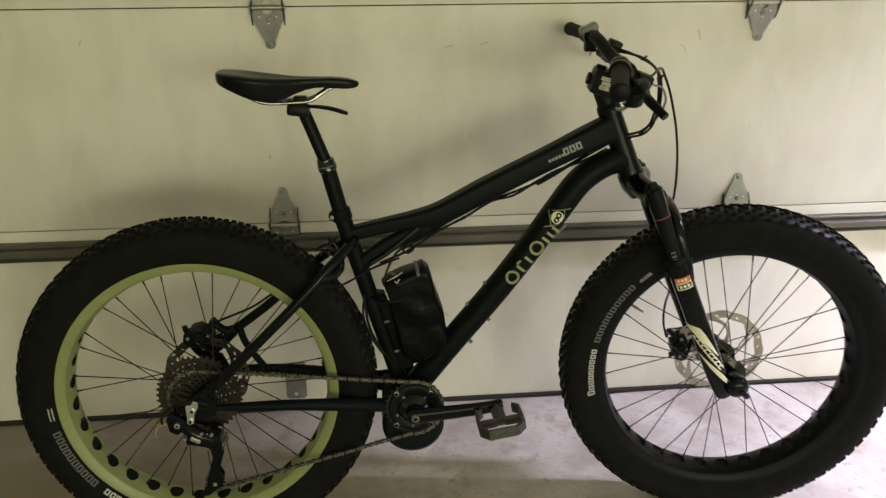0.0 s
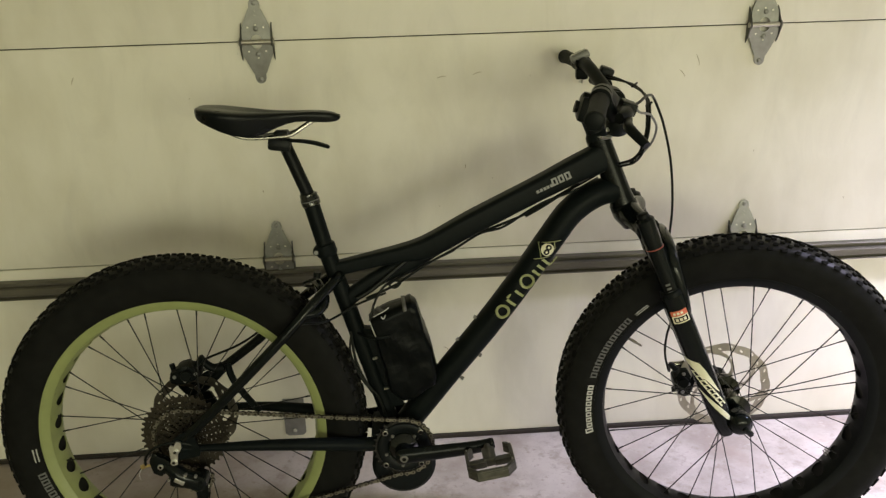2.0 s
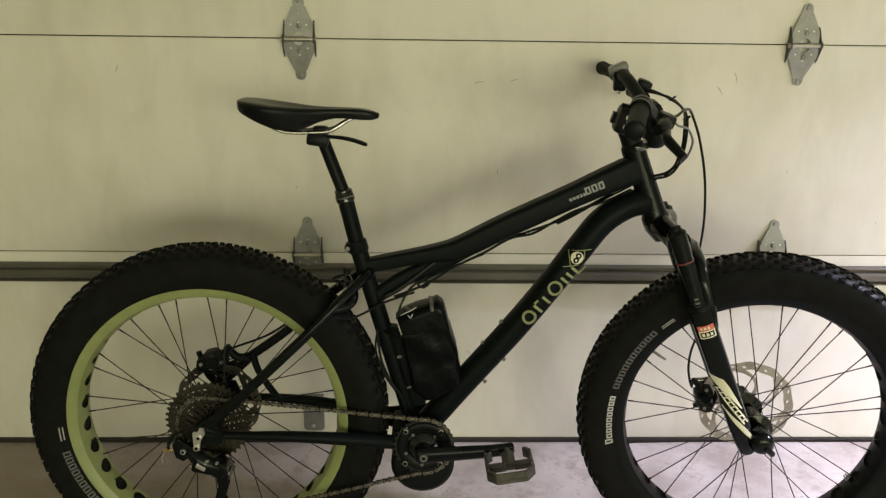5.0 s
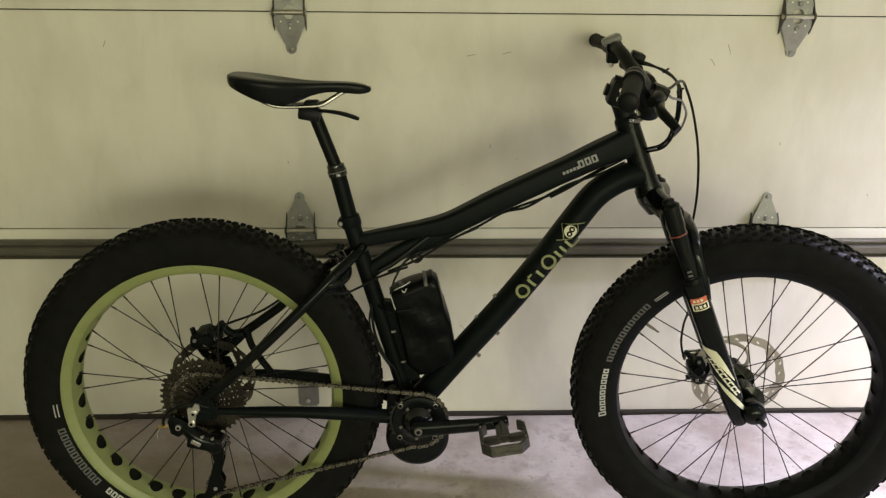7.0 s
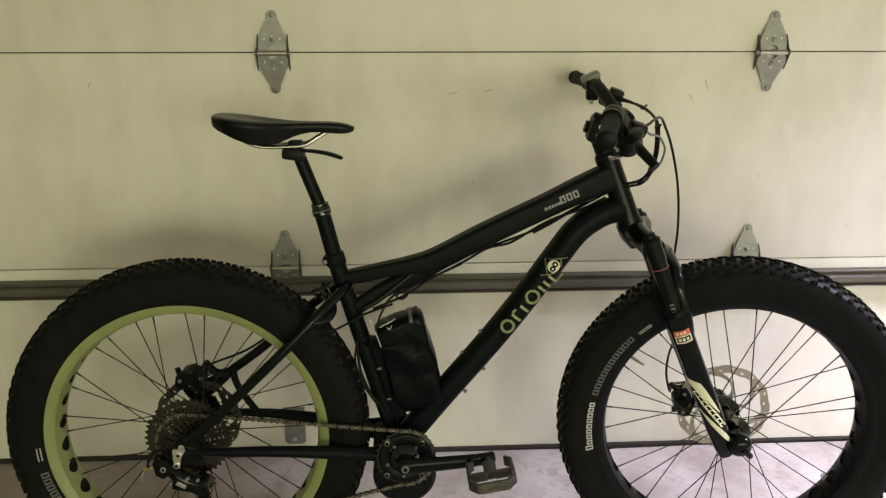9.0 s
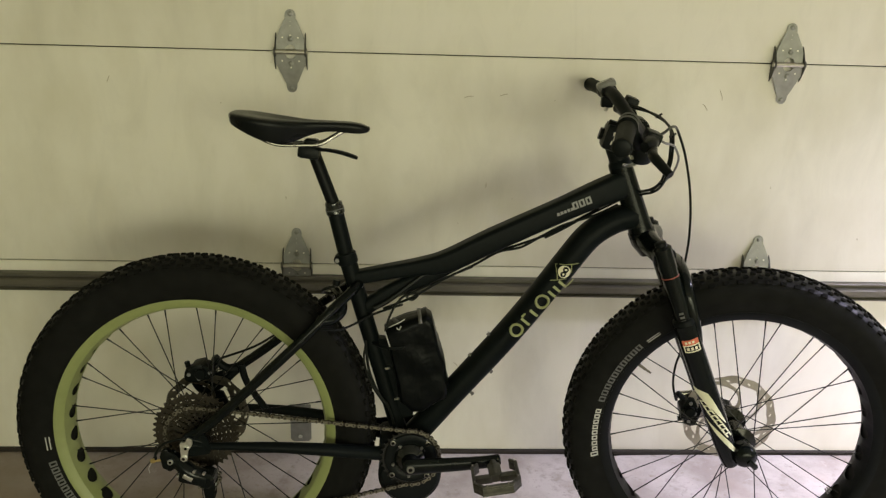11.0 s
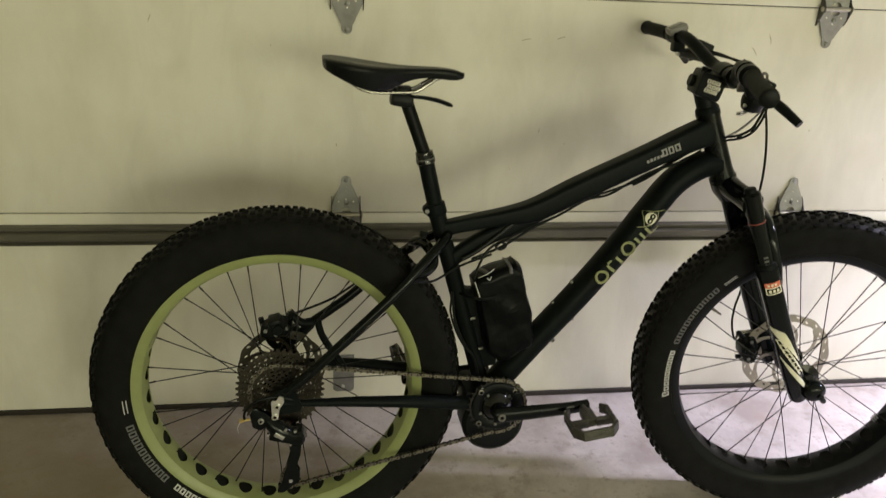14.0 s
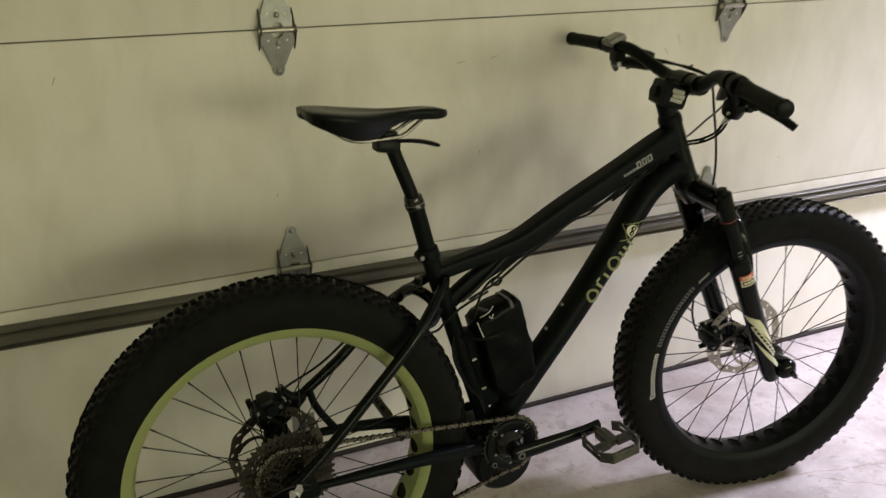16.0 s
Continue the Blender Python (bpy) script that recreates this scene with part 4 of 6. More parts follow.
for k in range(3):
    a = 0.0240 + 0.0138 * k
    for u0, u1, v0, v1 in ((0, 0.0038, -0.0035, 0.0115), (0.0077, 0.0115, -0.0035, 0.0115), (0.0038, 0.0077, -0.0035, -0.0002), (0.0038, 0.0077, 0.0082, 0.0115)):
        decal(bm, P0, P1, 0.0250, 0.060, a + u0, a + u1, v0, v1)
part("tube_decal", bm, M_GREYD, FRAME, "pale grey block decal")

# -- seat post and saddle --
part("seat_clamp", tube(bmesh.new(), [(0.3035, 0, 0.742), (0.3040, 0, 0.740), (0.3095, 0, 0.7215), (0.3100, 0, 0.7195)], [0.0190, 0.0205, 0.0205, 0.0190], 20), M_FRAME, BIKE)
part("clamp_lug", tube(bmesh.new(), [(0.290, -0.012, 0.7285), (0.290, -0.010, 0.7285), (0.290, 0.010, 0.7285), (0.290, 0.012, 0.7285)], [0.0075, 0.0088, 0.0088, 0.0075], 14), M_FRAME, BIKE)
part("clamp_bolt", tube(bmesh.new(), [(0.288, -0.010, 0.728), (0.288, -0.016, 0.728), (0.288, -0.0165, 0.728)], [0.0045, 0.0045, 0.003], 10), M_GREYD, BIKE)
part("seat_post", tube(bmesh.new(), [(0.3105, 0, 0.716), (0.2840, 0, 0.826)], 0.0158, 20), M_FRAME, BIKE, "glossy black dropper seat post")
part("post_collar", tube(bmesh.new(), [(0.2855, 0, 0.820), (0.2850, 0, 0.822), (0.2822, 0, 0.834), (0.2818, 0, 0.836), (0.2800, 0, 0.843), (0.2797, 0, 0.845)], [0.0165, 0.0185, 0.0185, 0.0172, 0.0172, 0.0155], 20), M_GLOSS, BIKE)
part("collar_ring", tube(bmesh.new(), [(0.2833, 0, 0.8290), (0.2828, 0, 0.8312)], 0.0187, 20), M_TYREGREY, BIKE)
part("inner_post", tube(bmesh.new(), [(0.2815, 0, 0.838), (0.2450, 0, 0.936)], 0.0125, 20), M_RIM, BIKE)
part("saddle_clamp", block(bmesh.new(), 0.213, 0.256, -0.019, 0.019, 0.929, 0.953, Matrix.Translation((0.24, 0, 0.94)) @ Matrix.Rotation(radians(8), 4, 'Y') @ Matrix.Translation((-0.24, 0, -0.94)), 0.007), M_PLASTIC, BIKE)
part("clamp_cradle", block(bmesh.new(), 0.226, 0.252, -0.018, 0.018, 0.952, 0.967, bevel=0.004), M_PLASTIC, BIKE)
part("post_lever", tube(bmesh.new(), smooth_line([(0.250, -0.012, 0.949), (0.275, -0.014, 0.9475), (0.302, -0.014, 0.9425), (0.329, -0.014, 0.9335)], 5), [0.0036, 0.0034, 0.0034, 0.0035, 0.0036, 0.0037, 0.0038, 0.0039, 0.004, 0.0041, 0.0042, 0.0042, 0.0042, 0.0042, 0.0038, 0.0026], 10, (0, 1, 0), 1.9), M_PLASTIC, BIKE)


def saddle_mesh():
    secs = [(0.088, 0.030, 1.0175, 1.011, 1.004), (0.092, 0.050, 1.0180, 1.007, 0.996), (0.115, 0.066, 1.0160, 1.002, 0.985), (0.140, 0.071, 1.0125, 0.998, 0.972), (0.165, 0.069, 1.0090, 0.993, 0.963), (0.190, 0.060, 1.0065, 0.989, 0.9600),
            (0.212, 0.046, 1.0045, 0.987, 0.9625), (0.236, 0.033, 1.0030, 0.987, 0.976), (0.270, 0.025, 1.0025, 0.989, 0.985), (0.300, 0.0215, 1.0025, 0.988, 0.982), (0.325, 0.0195, 1.0005, 0.986, 0.979), (0.343, 0.015, 0.9965, 0.985, 0.980), (0.3525, 0.006, 0.9905, 0.986, 0.984)]
    bm = bmesh.new()
    rings = []
    for x, w, top, edge, low in secs:
        dip = 0.004 if 0.12 < x < 0.30 else 0.0
        lip = min(0.010, 0.45 * (top - low))
        sec = [(0.0, top - dip), (0.35 * w, top - dip * 0.3), (0.70 * w, top), (0.90 * w, top - 0.0014), (0.985 * w, top - 0.45 * lip), (w, top - lip), (0.955 * w, top - lip + 0.30 * (low - top + lip)), (0.90 * w, top - lip + 0.72 * (low - top + lip)), (0.86 * w, low), (0.78 * w, low + 0.003), (0.55 * w, max(low + 0.012, edge - 0.012)), (0.0, max(low + 0.012, edge - 0.008))]
        ring = [(y, z) for y, z in sec] + [(-y, z) for y, z in sec[-2:0:-1]]
        rings.append([bm.verts.new((x, y, z)) for y, z in ring])
    n = len(rings[0])
    for a, b in zip(rings, rings[1:]):
        for k in range(n):
            bm.faces.new((a[k], a[(k + 1) % n], b[(k + 1) % n], b[k]))
    bm.faces.new(rings[0])
    bm.faces.new(rings[-1][::-1])
    return bm


SADDLE = part("saddle", saddle_mesh(), M_SADDLE, BIKE, "slim black saddle")
sub = SADDLE.modifiers.new("round", 'SUBSURF')
sub.levels = sub.render_levels = 1
for s in (-1, 1):
    part("saddle_rail", tube(bmesh.new(), smooth_line([(0.128, 0.030 * s, 0.985), (0.150, 0.027 * s, 0.968), (0.178, 0.022 * s, 0.9575), (0.225, 0.022 * s, 0.9575), (0.258, 0.022 * s, 0.960), (0.280, 0.019 * s, 0.972), (0.302, 0.013 * s, 0.984), (0.328, 0.009 * s, 0.989)], 5), 0.0036, 10), M_RAIL, SADDLE, "polished steel rail")

# -- fork, headset, stem and bar (steered) --
FORK = part("fork", tube(bmesh.new(), [st(-0.012, 0.0, 0), st(-0.006, 0.0, 0), st(-0.020, 0.001, 0), st(-0.048, 0.004, 0)][1:], [0.0275, 0.028, 0.020], 20), M_GLOSS, BIKE, "glossy black suspension fork")
bm = bmesh.new()
crown = smooth_line([st(-0.039, 0.024, -0.088), st(-0.033, 0.019, -0.066), st(-0.022, 0.009, -0.035), st(-0.015, 0.004, 0), st(-0.022, 0.009, 0.035), st(-0.033, 0.019, 0.066), st(-0.039, 0.024, 0.088)], 5)
tube(bm, crown, [0.0235 - 0.0045 * abs(math.sin(2.2 * math.pi * i / (len(crown) - 1))) * 0.4 for i in range(len(crown))], 16)
part("fork_crown", bm, M_FORK, FORK)
for s in (-1, 1):
    lat = 0.0885 * s
    part("crown_cap", tube(bmesh.new(), [st(-0.013, 0.024, lat), st(-0.017, 0.024, lat), st(-0.018, 0.024, lat), st(-0.062, 0.024, lat)], [0.013, 0.0175, 0.0186, 0.0180], 20), M_FORK, FORK)
    part("crown_knob", tube(bmesh.new(), [st(-0.014, 0.024, lat), st(-0.006, 0.024, lat), st(-0.005, 0.024, lat)], [0.012, 0.0115, 0.009], 16), M_RIM, FORK)
    part("stanchion", tube(bmesh.new(), [st(-0.055, 0.024, lat), st(-0.205, 0.024, lat)], 0.0168, 20), M_FORK, FORK)
    part("travel_ring", tube(bmesh.new(), [st(-0.0760, 0.024, lat), st(-0.0782, 0.024, lat)], 0.0176, 20), M_RING, FORK, "red rubber travel ring")
    part("dust_seal", tube(bmesh.new(), [st(-0.168, 0.024, lat), st(-0.171, 0.024, lat), st(-0.184, 0.024, lat)], [0.0185, 0.0215, 0.0225], 20), M_PLASTIC, FORK)
    low = tube(bmesh.new(), [st(-0.180, 0.024, lat), st(-0.205, 0.024, lat), st(-0.225, 0.024, lat), st(-0.440, 0.029, lat), st(-0.484, 0.031, lat * 0.985), st(-0.506, 0.032, lat * 0.98), st(-0.511, 0.0325, lat * 0.98)], [0.0232, 0.0224, 0.0221, 0.0215, 0.0205, 0.0190, 0.0150], 24)
    part("lower_leg", low, M_FORK, FORK)
    bm = bmesh.new()
    tube(bm, [st(FA[0], FA[1], lat * 0.76), st(FA[0], FA[1], lat * 1.24)], 0.019, 18)
    tube(bm, [st(FA[0] + 0.006, 0.030, lat), st(FA[0], FA[1], lat)], 0.0165, 12)
    tube(bm, [st(FA[0] + 0.014, FA[1] - 0.006, lat * 1.08), st(FA[0] + 0.030, FA[1] - 0.004, lat * 1.08)], 0.0075, 10)
    part("axle_clamp", bm, M_FORK, FORK)
arch = smooth_line([st(-0.225, 0.036, -0.088), st(-0.180, 0.042, -0.088), st(-0.125, 0.046, -0.080), st(-0.098, 0.049, -0.052), st(-0.090, 0.050, 0), st(-0.098, 0.049, 0.052), st(-0.125, 0.046, 0.080), st(-0.180, 0.042, 0.088), st(-0.225, 0.036, 0.088)], 5)
part("fork_arch", tube(bmesh.new(), arch, [0.0120 + 0.0030 * math.sin(math.pi * i / (len(arch) - 1)) for i in range(len(arch))], 14), M_FORK, FORK)
part("axle", tube(bmesh.new(), [st(FA[0], FA[1], -0.121), st(FA[0], FA[1], -0.118), st(FA[0], FA[1], 0.118)], [0.006, 0.0085, 0.0085], 14), M_PLASTIC, FORK)
part("axle_nut", solid(bmesh.new(), [(-0.088, 0.022), (-0.098, 0.0245), (-0.112, 0.0235), (-0.120, 0.017), (-0.123, 0.008)], STEER @ Matrix.Translation((FRONT_AXLE.x - 0.004, 0, FRONT_AXLE.z + 0.003)), 22), M_FORK, FORK)
part("axle_lever", tube(bmesh.new(), smooth_line([st(FA[0], FA[1], -0.120), st(FA[0] - 0.010, FA[1] + 0.005, -0.120), st(FA[0] - 0.020, FA[1] + 0.009, -0.117)], 4), 0.0065, 10), M_FORK, FORK)


def leg_decal(bm, a0, a1, t0, t1, lean=0.0):
    """A patch on the right lower leg: a along the axis, t the angle about the leg in degrees from straight out to the right."""
    grid = []
    for i in range(5):
        a = a0 + (a1 - a0) * i / 4
        row = []
        for j in range(5):
            tt = radians(t0 + (t1 - t0) * j / 4 + lean * (a - a0))
            ahead = 0.024 + 0.005 * min(1, max(0, (-a - 0.235) / 0.205))
            r = (0.0222 - 0.0007 * (-a - 0.235) / 0.205) + 0.0007
            row.append(bm.verts.new(st(a, ahead + r * math.sin(tt), -0.0885 - r * math.cos(tt))))
        grid.append(row)
    for a, b in zip(grid, grid[1:]):
        for j in range(4):
            bm.faces.new((a[j], a[j + 1], b[j + 1], b[j]))


for names, mat, label in ((((-0.2075, -0.2185, -46, 40),), M_RED, "orange-red label"), (((-0.2185, -0.2210, -46, 40), (-0.2320, -0.2345, -46, 40), (-0.2210, -0.2320, -46, -38), (-0.2210, -0.2320, 32, 40), (-0.2235, -0.2300, -30, -16), (-0.2235, -0.2300, -10, 4), (-0.2235, -0.2300, 10, 24), (-0.2105, -0.2155, -32, -20), (-0.2105, -0.2155, -14, -2), (-0.2105, -0.2155, 4, 16)), M_PALE, "cream block label")):
    bm = bmesh.new()
    for q in names:
        leg_decal(bm, *q)
    for v in bm.verts:
        v.co += Vector((0, -0.0003, 0)) if mat is M_PALE else Vector()
    part("leg_label", bm, mat, FORK, label)


def leg_blade(rows, label):
    """A pointed flash round the right lower leg: rows of (place along the axis, first and last angle)."""
    bm = bmesh.new()
    grid = []
    for (a0, s0, e0), (a1, s1, e1) in zip(rows, rows[1:]):
        for i in range(4):
            f = i / 4
            grid.append((a0 + (a1 - a0) * f, s0 + (s1 - s0) * f, e0 + (e1 - e0) * f))
    grid.append(rows[-1])
    lines = []
    for a, t0, t1 in grid:
        ahead = 0.024 + 0.005 * min(1, max(0, (-a - 0.235) / 0.205))
        r = (0.0222 - 0.0007 * (-a - 0.235) / 0.205) + 0.0008
        lines.append([bm.verts.new(st(a, ahead + r * math.sin(radians(t0 + (t1 - t0) * j / 4)), -0.0885 - r * math.cos(radians(t0 + (t1 - t0) * j / 4)))) for j in range(5)])
    for a, b in zip(lines, lines[1:]):
        for j in range(4):
            bm.faces.new((a[j], a[j + 1], b[j + 1], b[j]))
    return part("leg_flash", bm, M_PALE, FORK, label)


leg_blade([(-0.312, -78, -70), (-0.320, -76, -30), (-0.328, -62, -2), (-0.345, -32, 12), (-0.370, 0, 26), (-0.395, 28, 40), (-0.405, 42, 46)], "cream flash on the fork leg")
leg_blade([(-0.385, -60, -56), (-0.402, -44, -30), (-0.425, -24, 0), (-0.445, -2, 26), (-0.460, 16, 44), (-0.468, 28, 52), (-0.478, 44, 52)], "cream flash on the fork leg")
bm = bmesh.new()
for k in range(8):
    a, tc = -0.343 - 0.0118 * k, -44 + 10.5 * k
    for d0, d1 in ((-17, -7), (7, 17)):
        leg_decal(bm, a, a - 0.0105, tc + d0, tc + d1, -900)
    leg_decal(bm, a, a - 0.0030, tc - 7, tc + 7, -900)
part("leg_print", bm, M_PALE, FORK, "cream block print")
bm = bmesh.new()
for k in range(3):
    a = -0.150 - 0.0085 * k
    for t0, t1 in ((-22, 8),):
        leg_pts = [[bm.verts.new(st(aa, 0.024 + 0.0173 * math.sin(radians(tt)), -0.0885 - 0.0173 * math.cos(radians(tt)))) for tt in (t0, -12, -2, t1)] for aa in (a, a - 0.0045)]
        for j in range(3):
            bm.faces.new((leg_pts[0][j], leg_pts[0][j + 1], leg_pts[1][j + 1], leg_pts[1][j]))
part("stanchion_print", bm, M_TYREGREY, FORK)

part("headset", tube(bmesh.new(), [st(0.141, 0, 0), st(0.142, 0, 0), st(0.150, 0, 0), st(0.156, 0, 0)], [0.0225, 0.0240, 0.0235, 0.0190], 20), M_FRAME, BIKE)
STEM = part("stem", tube(bmesh.new(), [st(0.154, 0, 0), st(0.156, 0, 0), st(0.206, 0, 0), st(0.209, 0, 0)], [0.017, 0.0195, 0.0195, 0.016], 20), M_PLASTIC, BIKE, "short black stem")
part("stem_arm", tube(bmesh.new(), [st(0.188, 0.004, 0), st(0.200, 0.048, 0)], 0.0165, 14), M_PLASTIC, STEM)
part("face_plate", tube(bmesh.new(), [st(0.202, 0.050, -0.024), st(0.202, 0.050, -0.022), st(0.202, 0.050, 0.022), st(0.202, 0.050, 0.024)], [0.020, 0.0225, 0.0225, 0.020], 18), M_PLASTIC, STEM)


def bar_at(left):
    """The middle of the riser bar at a distance to the left of the stem."""
    s = abs(left)
    rise = 0.050 * max(0.0, min(1.0, (s - 0.040) / 0.150))
    rise = 0.050 * (3 * (rise / 0.05) ** 2 - 2 * (rise / 0.05) ** 3)
    back = 0.046 * max(0.0, s - 0.06) / 0.34 + 0.006 * max(0, (s - 0.06)) / 0.34
    skew = min(0.0, left)
    return st(0.203 + rise + 0.012 * s / 0.4 + 0.020 * skew, 0.050 - back + 0.010 * skew + 0.014 * max(0.0, left), left)


BARS = part("handlebar", tube(bmesh.new(), [bar_at(-0.398 + 0.796 * i / 60) for i in range(61)], [0.0158 if abs(-0.398 + 0.796 * i / 60) < 0.05 else 0.0115 if abs(-0.398 + 0.796 * i / 60) > 0.2 else 0.0130 for i in range(61)], 16), M_FRAME, BIKE, "wide black riser handlebar")
for s in (-1, 1):
    n = 24
    bm = tube(bmesh.new(), [bar_at(s * (0.268 + 0.137 * i / n)) for i in range(n + 1)], [0.0152 if i in (0, n) else 0.0160 if i in (1, n - 1) else 0.0141 + 0.0003 * (i % 2) for i in range(n + 1)], 20)
    part("grip", bm, M_GRIP, BARS, "ribbed black rubber grip")
    part("grip_end", tube(bmesh.new(), [bar_at(s * 0.404), bar_at(s * 0.4065), bar_at(s * 0.408)], [0.0146, 0.0138, 0.0100], 20), M_PLASTIC, BARS)
    # brake lever: clamp, master cylinder, blade
    BR = part("brake_lever", tube(bmesh.new(), [bar_at(s * 0.235), bar_at(s * 0.253)], 0.0185, 16), M_PLASTIC, BARS, "black hydraulic brake lever")
    c = bar_at(s * 0.243)
    fwd = (st(0, 1, 0) - st(0, 0, 0))
    upw = (st(1, 0, 0) - st(0, 0, 0))
    lat = (st(0, 0, 1) - st(0, 0, 0)) * s
    part("master_cylinder", tube(bmesh.new(), [st(0.214, 0.036, 0.248 * s), st(0.212, 0.044, 0.238 * s), st(0.210, 0.054, 0.200 * s), st(0.207, 0.060, 0.165 * s), st(0.206, 0.062, 0.150 * s)], [0.009, 0.0125, 0.0128, 0.0105, 0.0075], 14), M_PLASTIC, BR)
    part("reservoir", block(bmesh.new(), -0.014, 0.014, -0.022, 0.022, -0.010, 0.012, Matrix.Translation(st(0.212, 0.058, 0.180 * s) if s < 0 else st(0.226, 0.066, 0.180)) @ STEER.to_3x3().to_4x4() @ Matrix.Rotation(radians(20), 4, 'Y'), 0.005), M_PLASTIC, BR)
    blade = smooth_line([st(0.204, 0.050, 0.236 * s), st(0.204, 0.045, 0.262 * s), st(0.203, 0.043, 0.290 * s), st(0.192, 0.048, 0.308 * s), st(0.175, 0.056, 0.326 * s)], 5)
    part("lever_blade", tube(bmesh.new(), blade, [0.0068 + 0.0016 * math.sin(math.pi * i / (len(blade) - 1)) for i in range(len(blade))], 12), M_PLASTIC, BR)
    part("lever_pivot", tube(bmesh.new(), [st(0.220, 0.048, 0.238 * s), st(0.194, 0.048, 0.238 * s)], 0.0055, 10), M_PLASTIC, BR)
    SH = part("shifter", tube(bmesh.new(), [bar_at(s * 0.205), bar_at(s * 0.222)], 0.0178, 16), M_PLASTIC, BARS, "black gear shifter")
    if s < 0:
        pod = STEER.to_3x3().to_4x4() @ Matrix.Rotation(radians(112), 4, 'X')
        q = Matrix.Translation(st(0.195, 0.033, -0.192)) @ pod
        part("shifter_body", solid(bmesh.new(), [(-0.016, 0.012), (-0.014, 0.018), (-0.004, 0.0205), (0.006, 0.0205), (0.013, 0.017), (0.016, 0.008)], q, 22), M_PLASTIC, SH)
        part("shifter_arm", tube(bmesh.new(), [bar_at(-0.212), st(0.214, 0.030, -0.205), st(0.200, 0.030, -0.196)], [0.013, 0.011, 0.010], 12), M_PLASTIC, SH)
        part("gear_window", block(bmesh.new(), -0.009, 0.009, -0.012, 0.012, -0.004, 0.004, Matrix.Translation(st(0.222, 0.026, -0.176)) @ pod, 0.003), M_CASE, SH)
        part("shift_paddle", tube(bmesh.new(), smooth_line([st(0.184, 0.028, -0.182), st(0.180, 0.014, -0.192), st(0.184, 0.003, -0.206), st(0.192, -0.002, -0.220)], 4), [0.005, 0.006, 0.007, 0.0078, 0.0084, 0.0088, 0.0088, 0.0084, 0.0078, 0.0070, 0.0060, 0.0048, 0.0030], 10, (0, 0.3, 1), 0.35), M_ALLOY, SH, "bare silver shift paddle")
        part("shift_paddle", tube(bmesh.new(), smooth_line([st(0.187, 0.046, -0.194), st(0.185, 0.051, -0.204), st(0.188, 0.050, -0.216)], 4), 0.0055, 8), M_PLASTIC, SH)
        for al, ah, lf in ((0.196, 0.016, -0.200), (0.183, 0.034, -0.184), (0.205, 0.050, -0.172)):
            part("shifter_screw", tube(bmesh.new(), [st(al, ah, lf), st(al - 0.004, ah - 0.002, lf - 0.003)], 0.0036, 8), M_ALLOY, SH)
        part("cable_barrel", tube(bmesh.new(), [st(0.205, 0.048, -0.178), st(0.212, 0.066, -0.160)], 0.0058, 10), M_PLASTIC, SH)
    else:
        part("button_pod", block(bmesh.new(), -0.013, 0.013, -0.016, 0.016, -0.012, 0.012, Matrix.Translation(st(0.240, 0.020, 0.212)) @ STEER.to_3x3().to_4x4(), 0.005), M_PLASTIC, SH)
        part("pod_screw", tube(bmesh.new(), [st(0.230, 0.014, 0.196), st(0.225, 0.010, 0.194)], 0.0045, 8), M_ALLOY, SH)

# control box beside the stem with a pale printed sticker
q = Matrix.Translation(st(0.201, 0.005, -0.014)) @ STEER.to_3x3().to_4x4() @ Matrix.Rotation(radians(16), 4, 'Y')
BOX = part("control_box", block(bmesh.new(), -0.024, 0.030, -0.027, 0.034, -0.025, 0.025, q, 0.009), M_PLASTIC, BARS, "black control box with a pale sticker")
part("box_clamp", tube(bmesh.new(), [bar_at(-0.065), bar_at(-0.050), bar_at(-0.030)], 0.0195, 16), M_PLASTIC, BOX)
bm = bmesh.new()
for j in range(3):
    for i in range(3):
        x0, z0 = -0.0095 + 0.0092 * i + (0.0008, 0.0034, 0.0)[j], -0.0120 + 0.0088 * j
        for u0, u1, w0, w1 in ((0, 0.0027, 0, 0.0072), (0.0052, 0.0078, 0, 0.0072), (0.0027, 0.0052, 0, 0.0020), (0.0027, 0.0052, 0.0052, 0.0072)):
            block(bm, x0 + u0, x0 + u1, -0.0282, -0.0266, z0 + w0, z0 + w1, q)
part("box_print", bm, M_CHECK, BOX, "pale broken print")
part("box_knob", tube(bmesh.new(), [q @ Vector((-0.014, -0.010, 0.020)), q @ Vector((-0.014, -0.010, 0.031))], 0.010, 12), M_PLASTIC, BOX)
part("box_knob", tube(bmesh.new(), [q @ Vector((-0.020, 0.010, -0.002)), q @ Vector((-0.031, 0.010, -0.002))], 0.012, 12), M_PLASTIC, BOX)
part("box_cap", block(bmesh.new(), 0.024, 0.052, -0.020, 0.024, 0.008, 0.030, q, 0.007), M_PLASTIC, BOX)
# display by the left grip
q = Matrix.Translation(bar_at(0.228) + upw * 0.014 + fwd * 0.001) @ STEER.to_3x3().to_4x4() @ Matrix.Rotation(radians(-24), 4, 'Y')
DISP = part("display", block(bmesh.new(), -0.020, 0.022, -0.025, 0.021, -0.008, 0.008, q, 0.0065), M_CASE, BARS, "small grey handlebar display")
part("screen", block(bmesh.new(), -0.015, 0.017, -0.019, 0.015, 0.0075, 0.0088, q, 0.001), M_SCREEN, DISP)
part("display_clamp", tube(bmesh.new(), [bar_at(0.220), bar_at(0.236)], 0.0175, 14), M_PLASTIC, DISP)

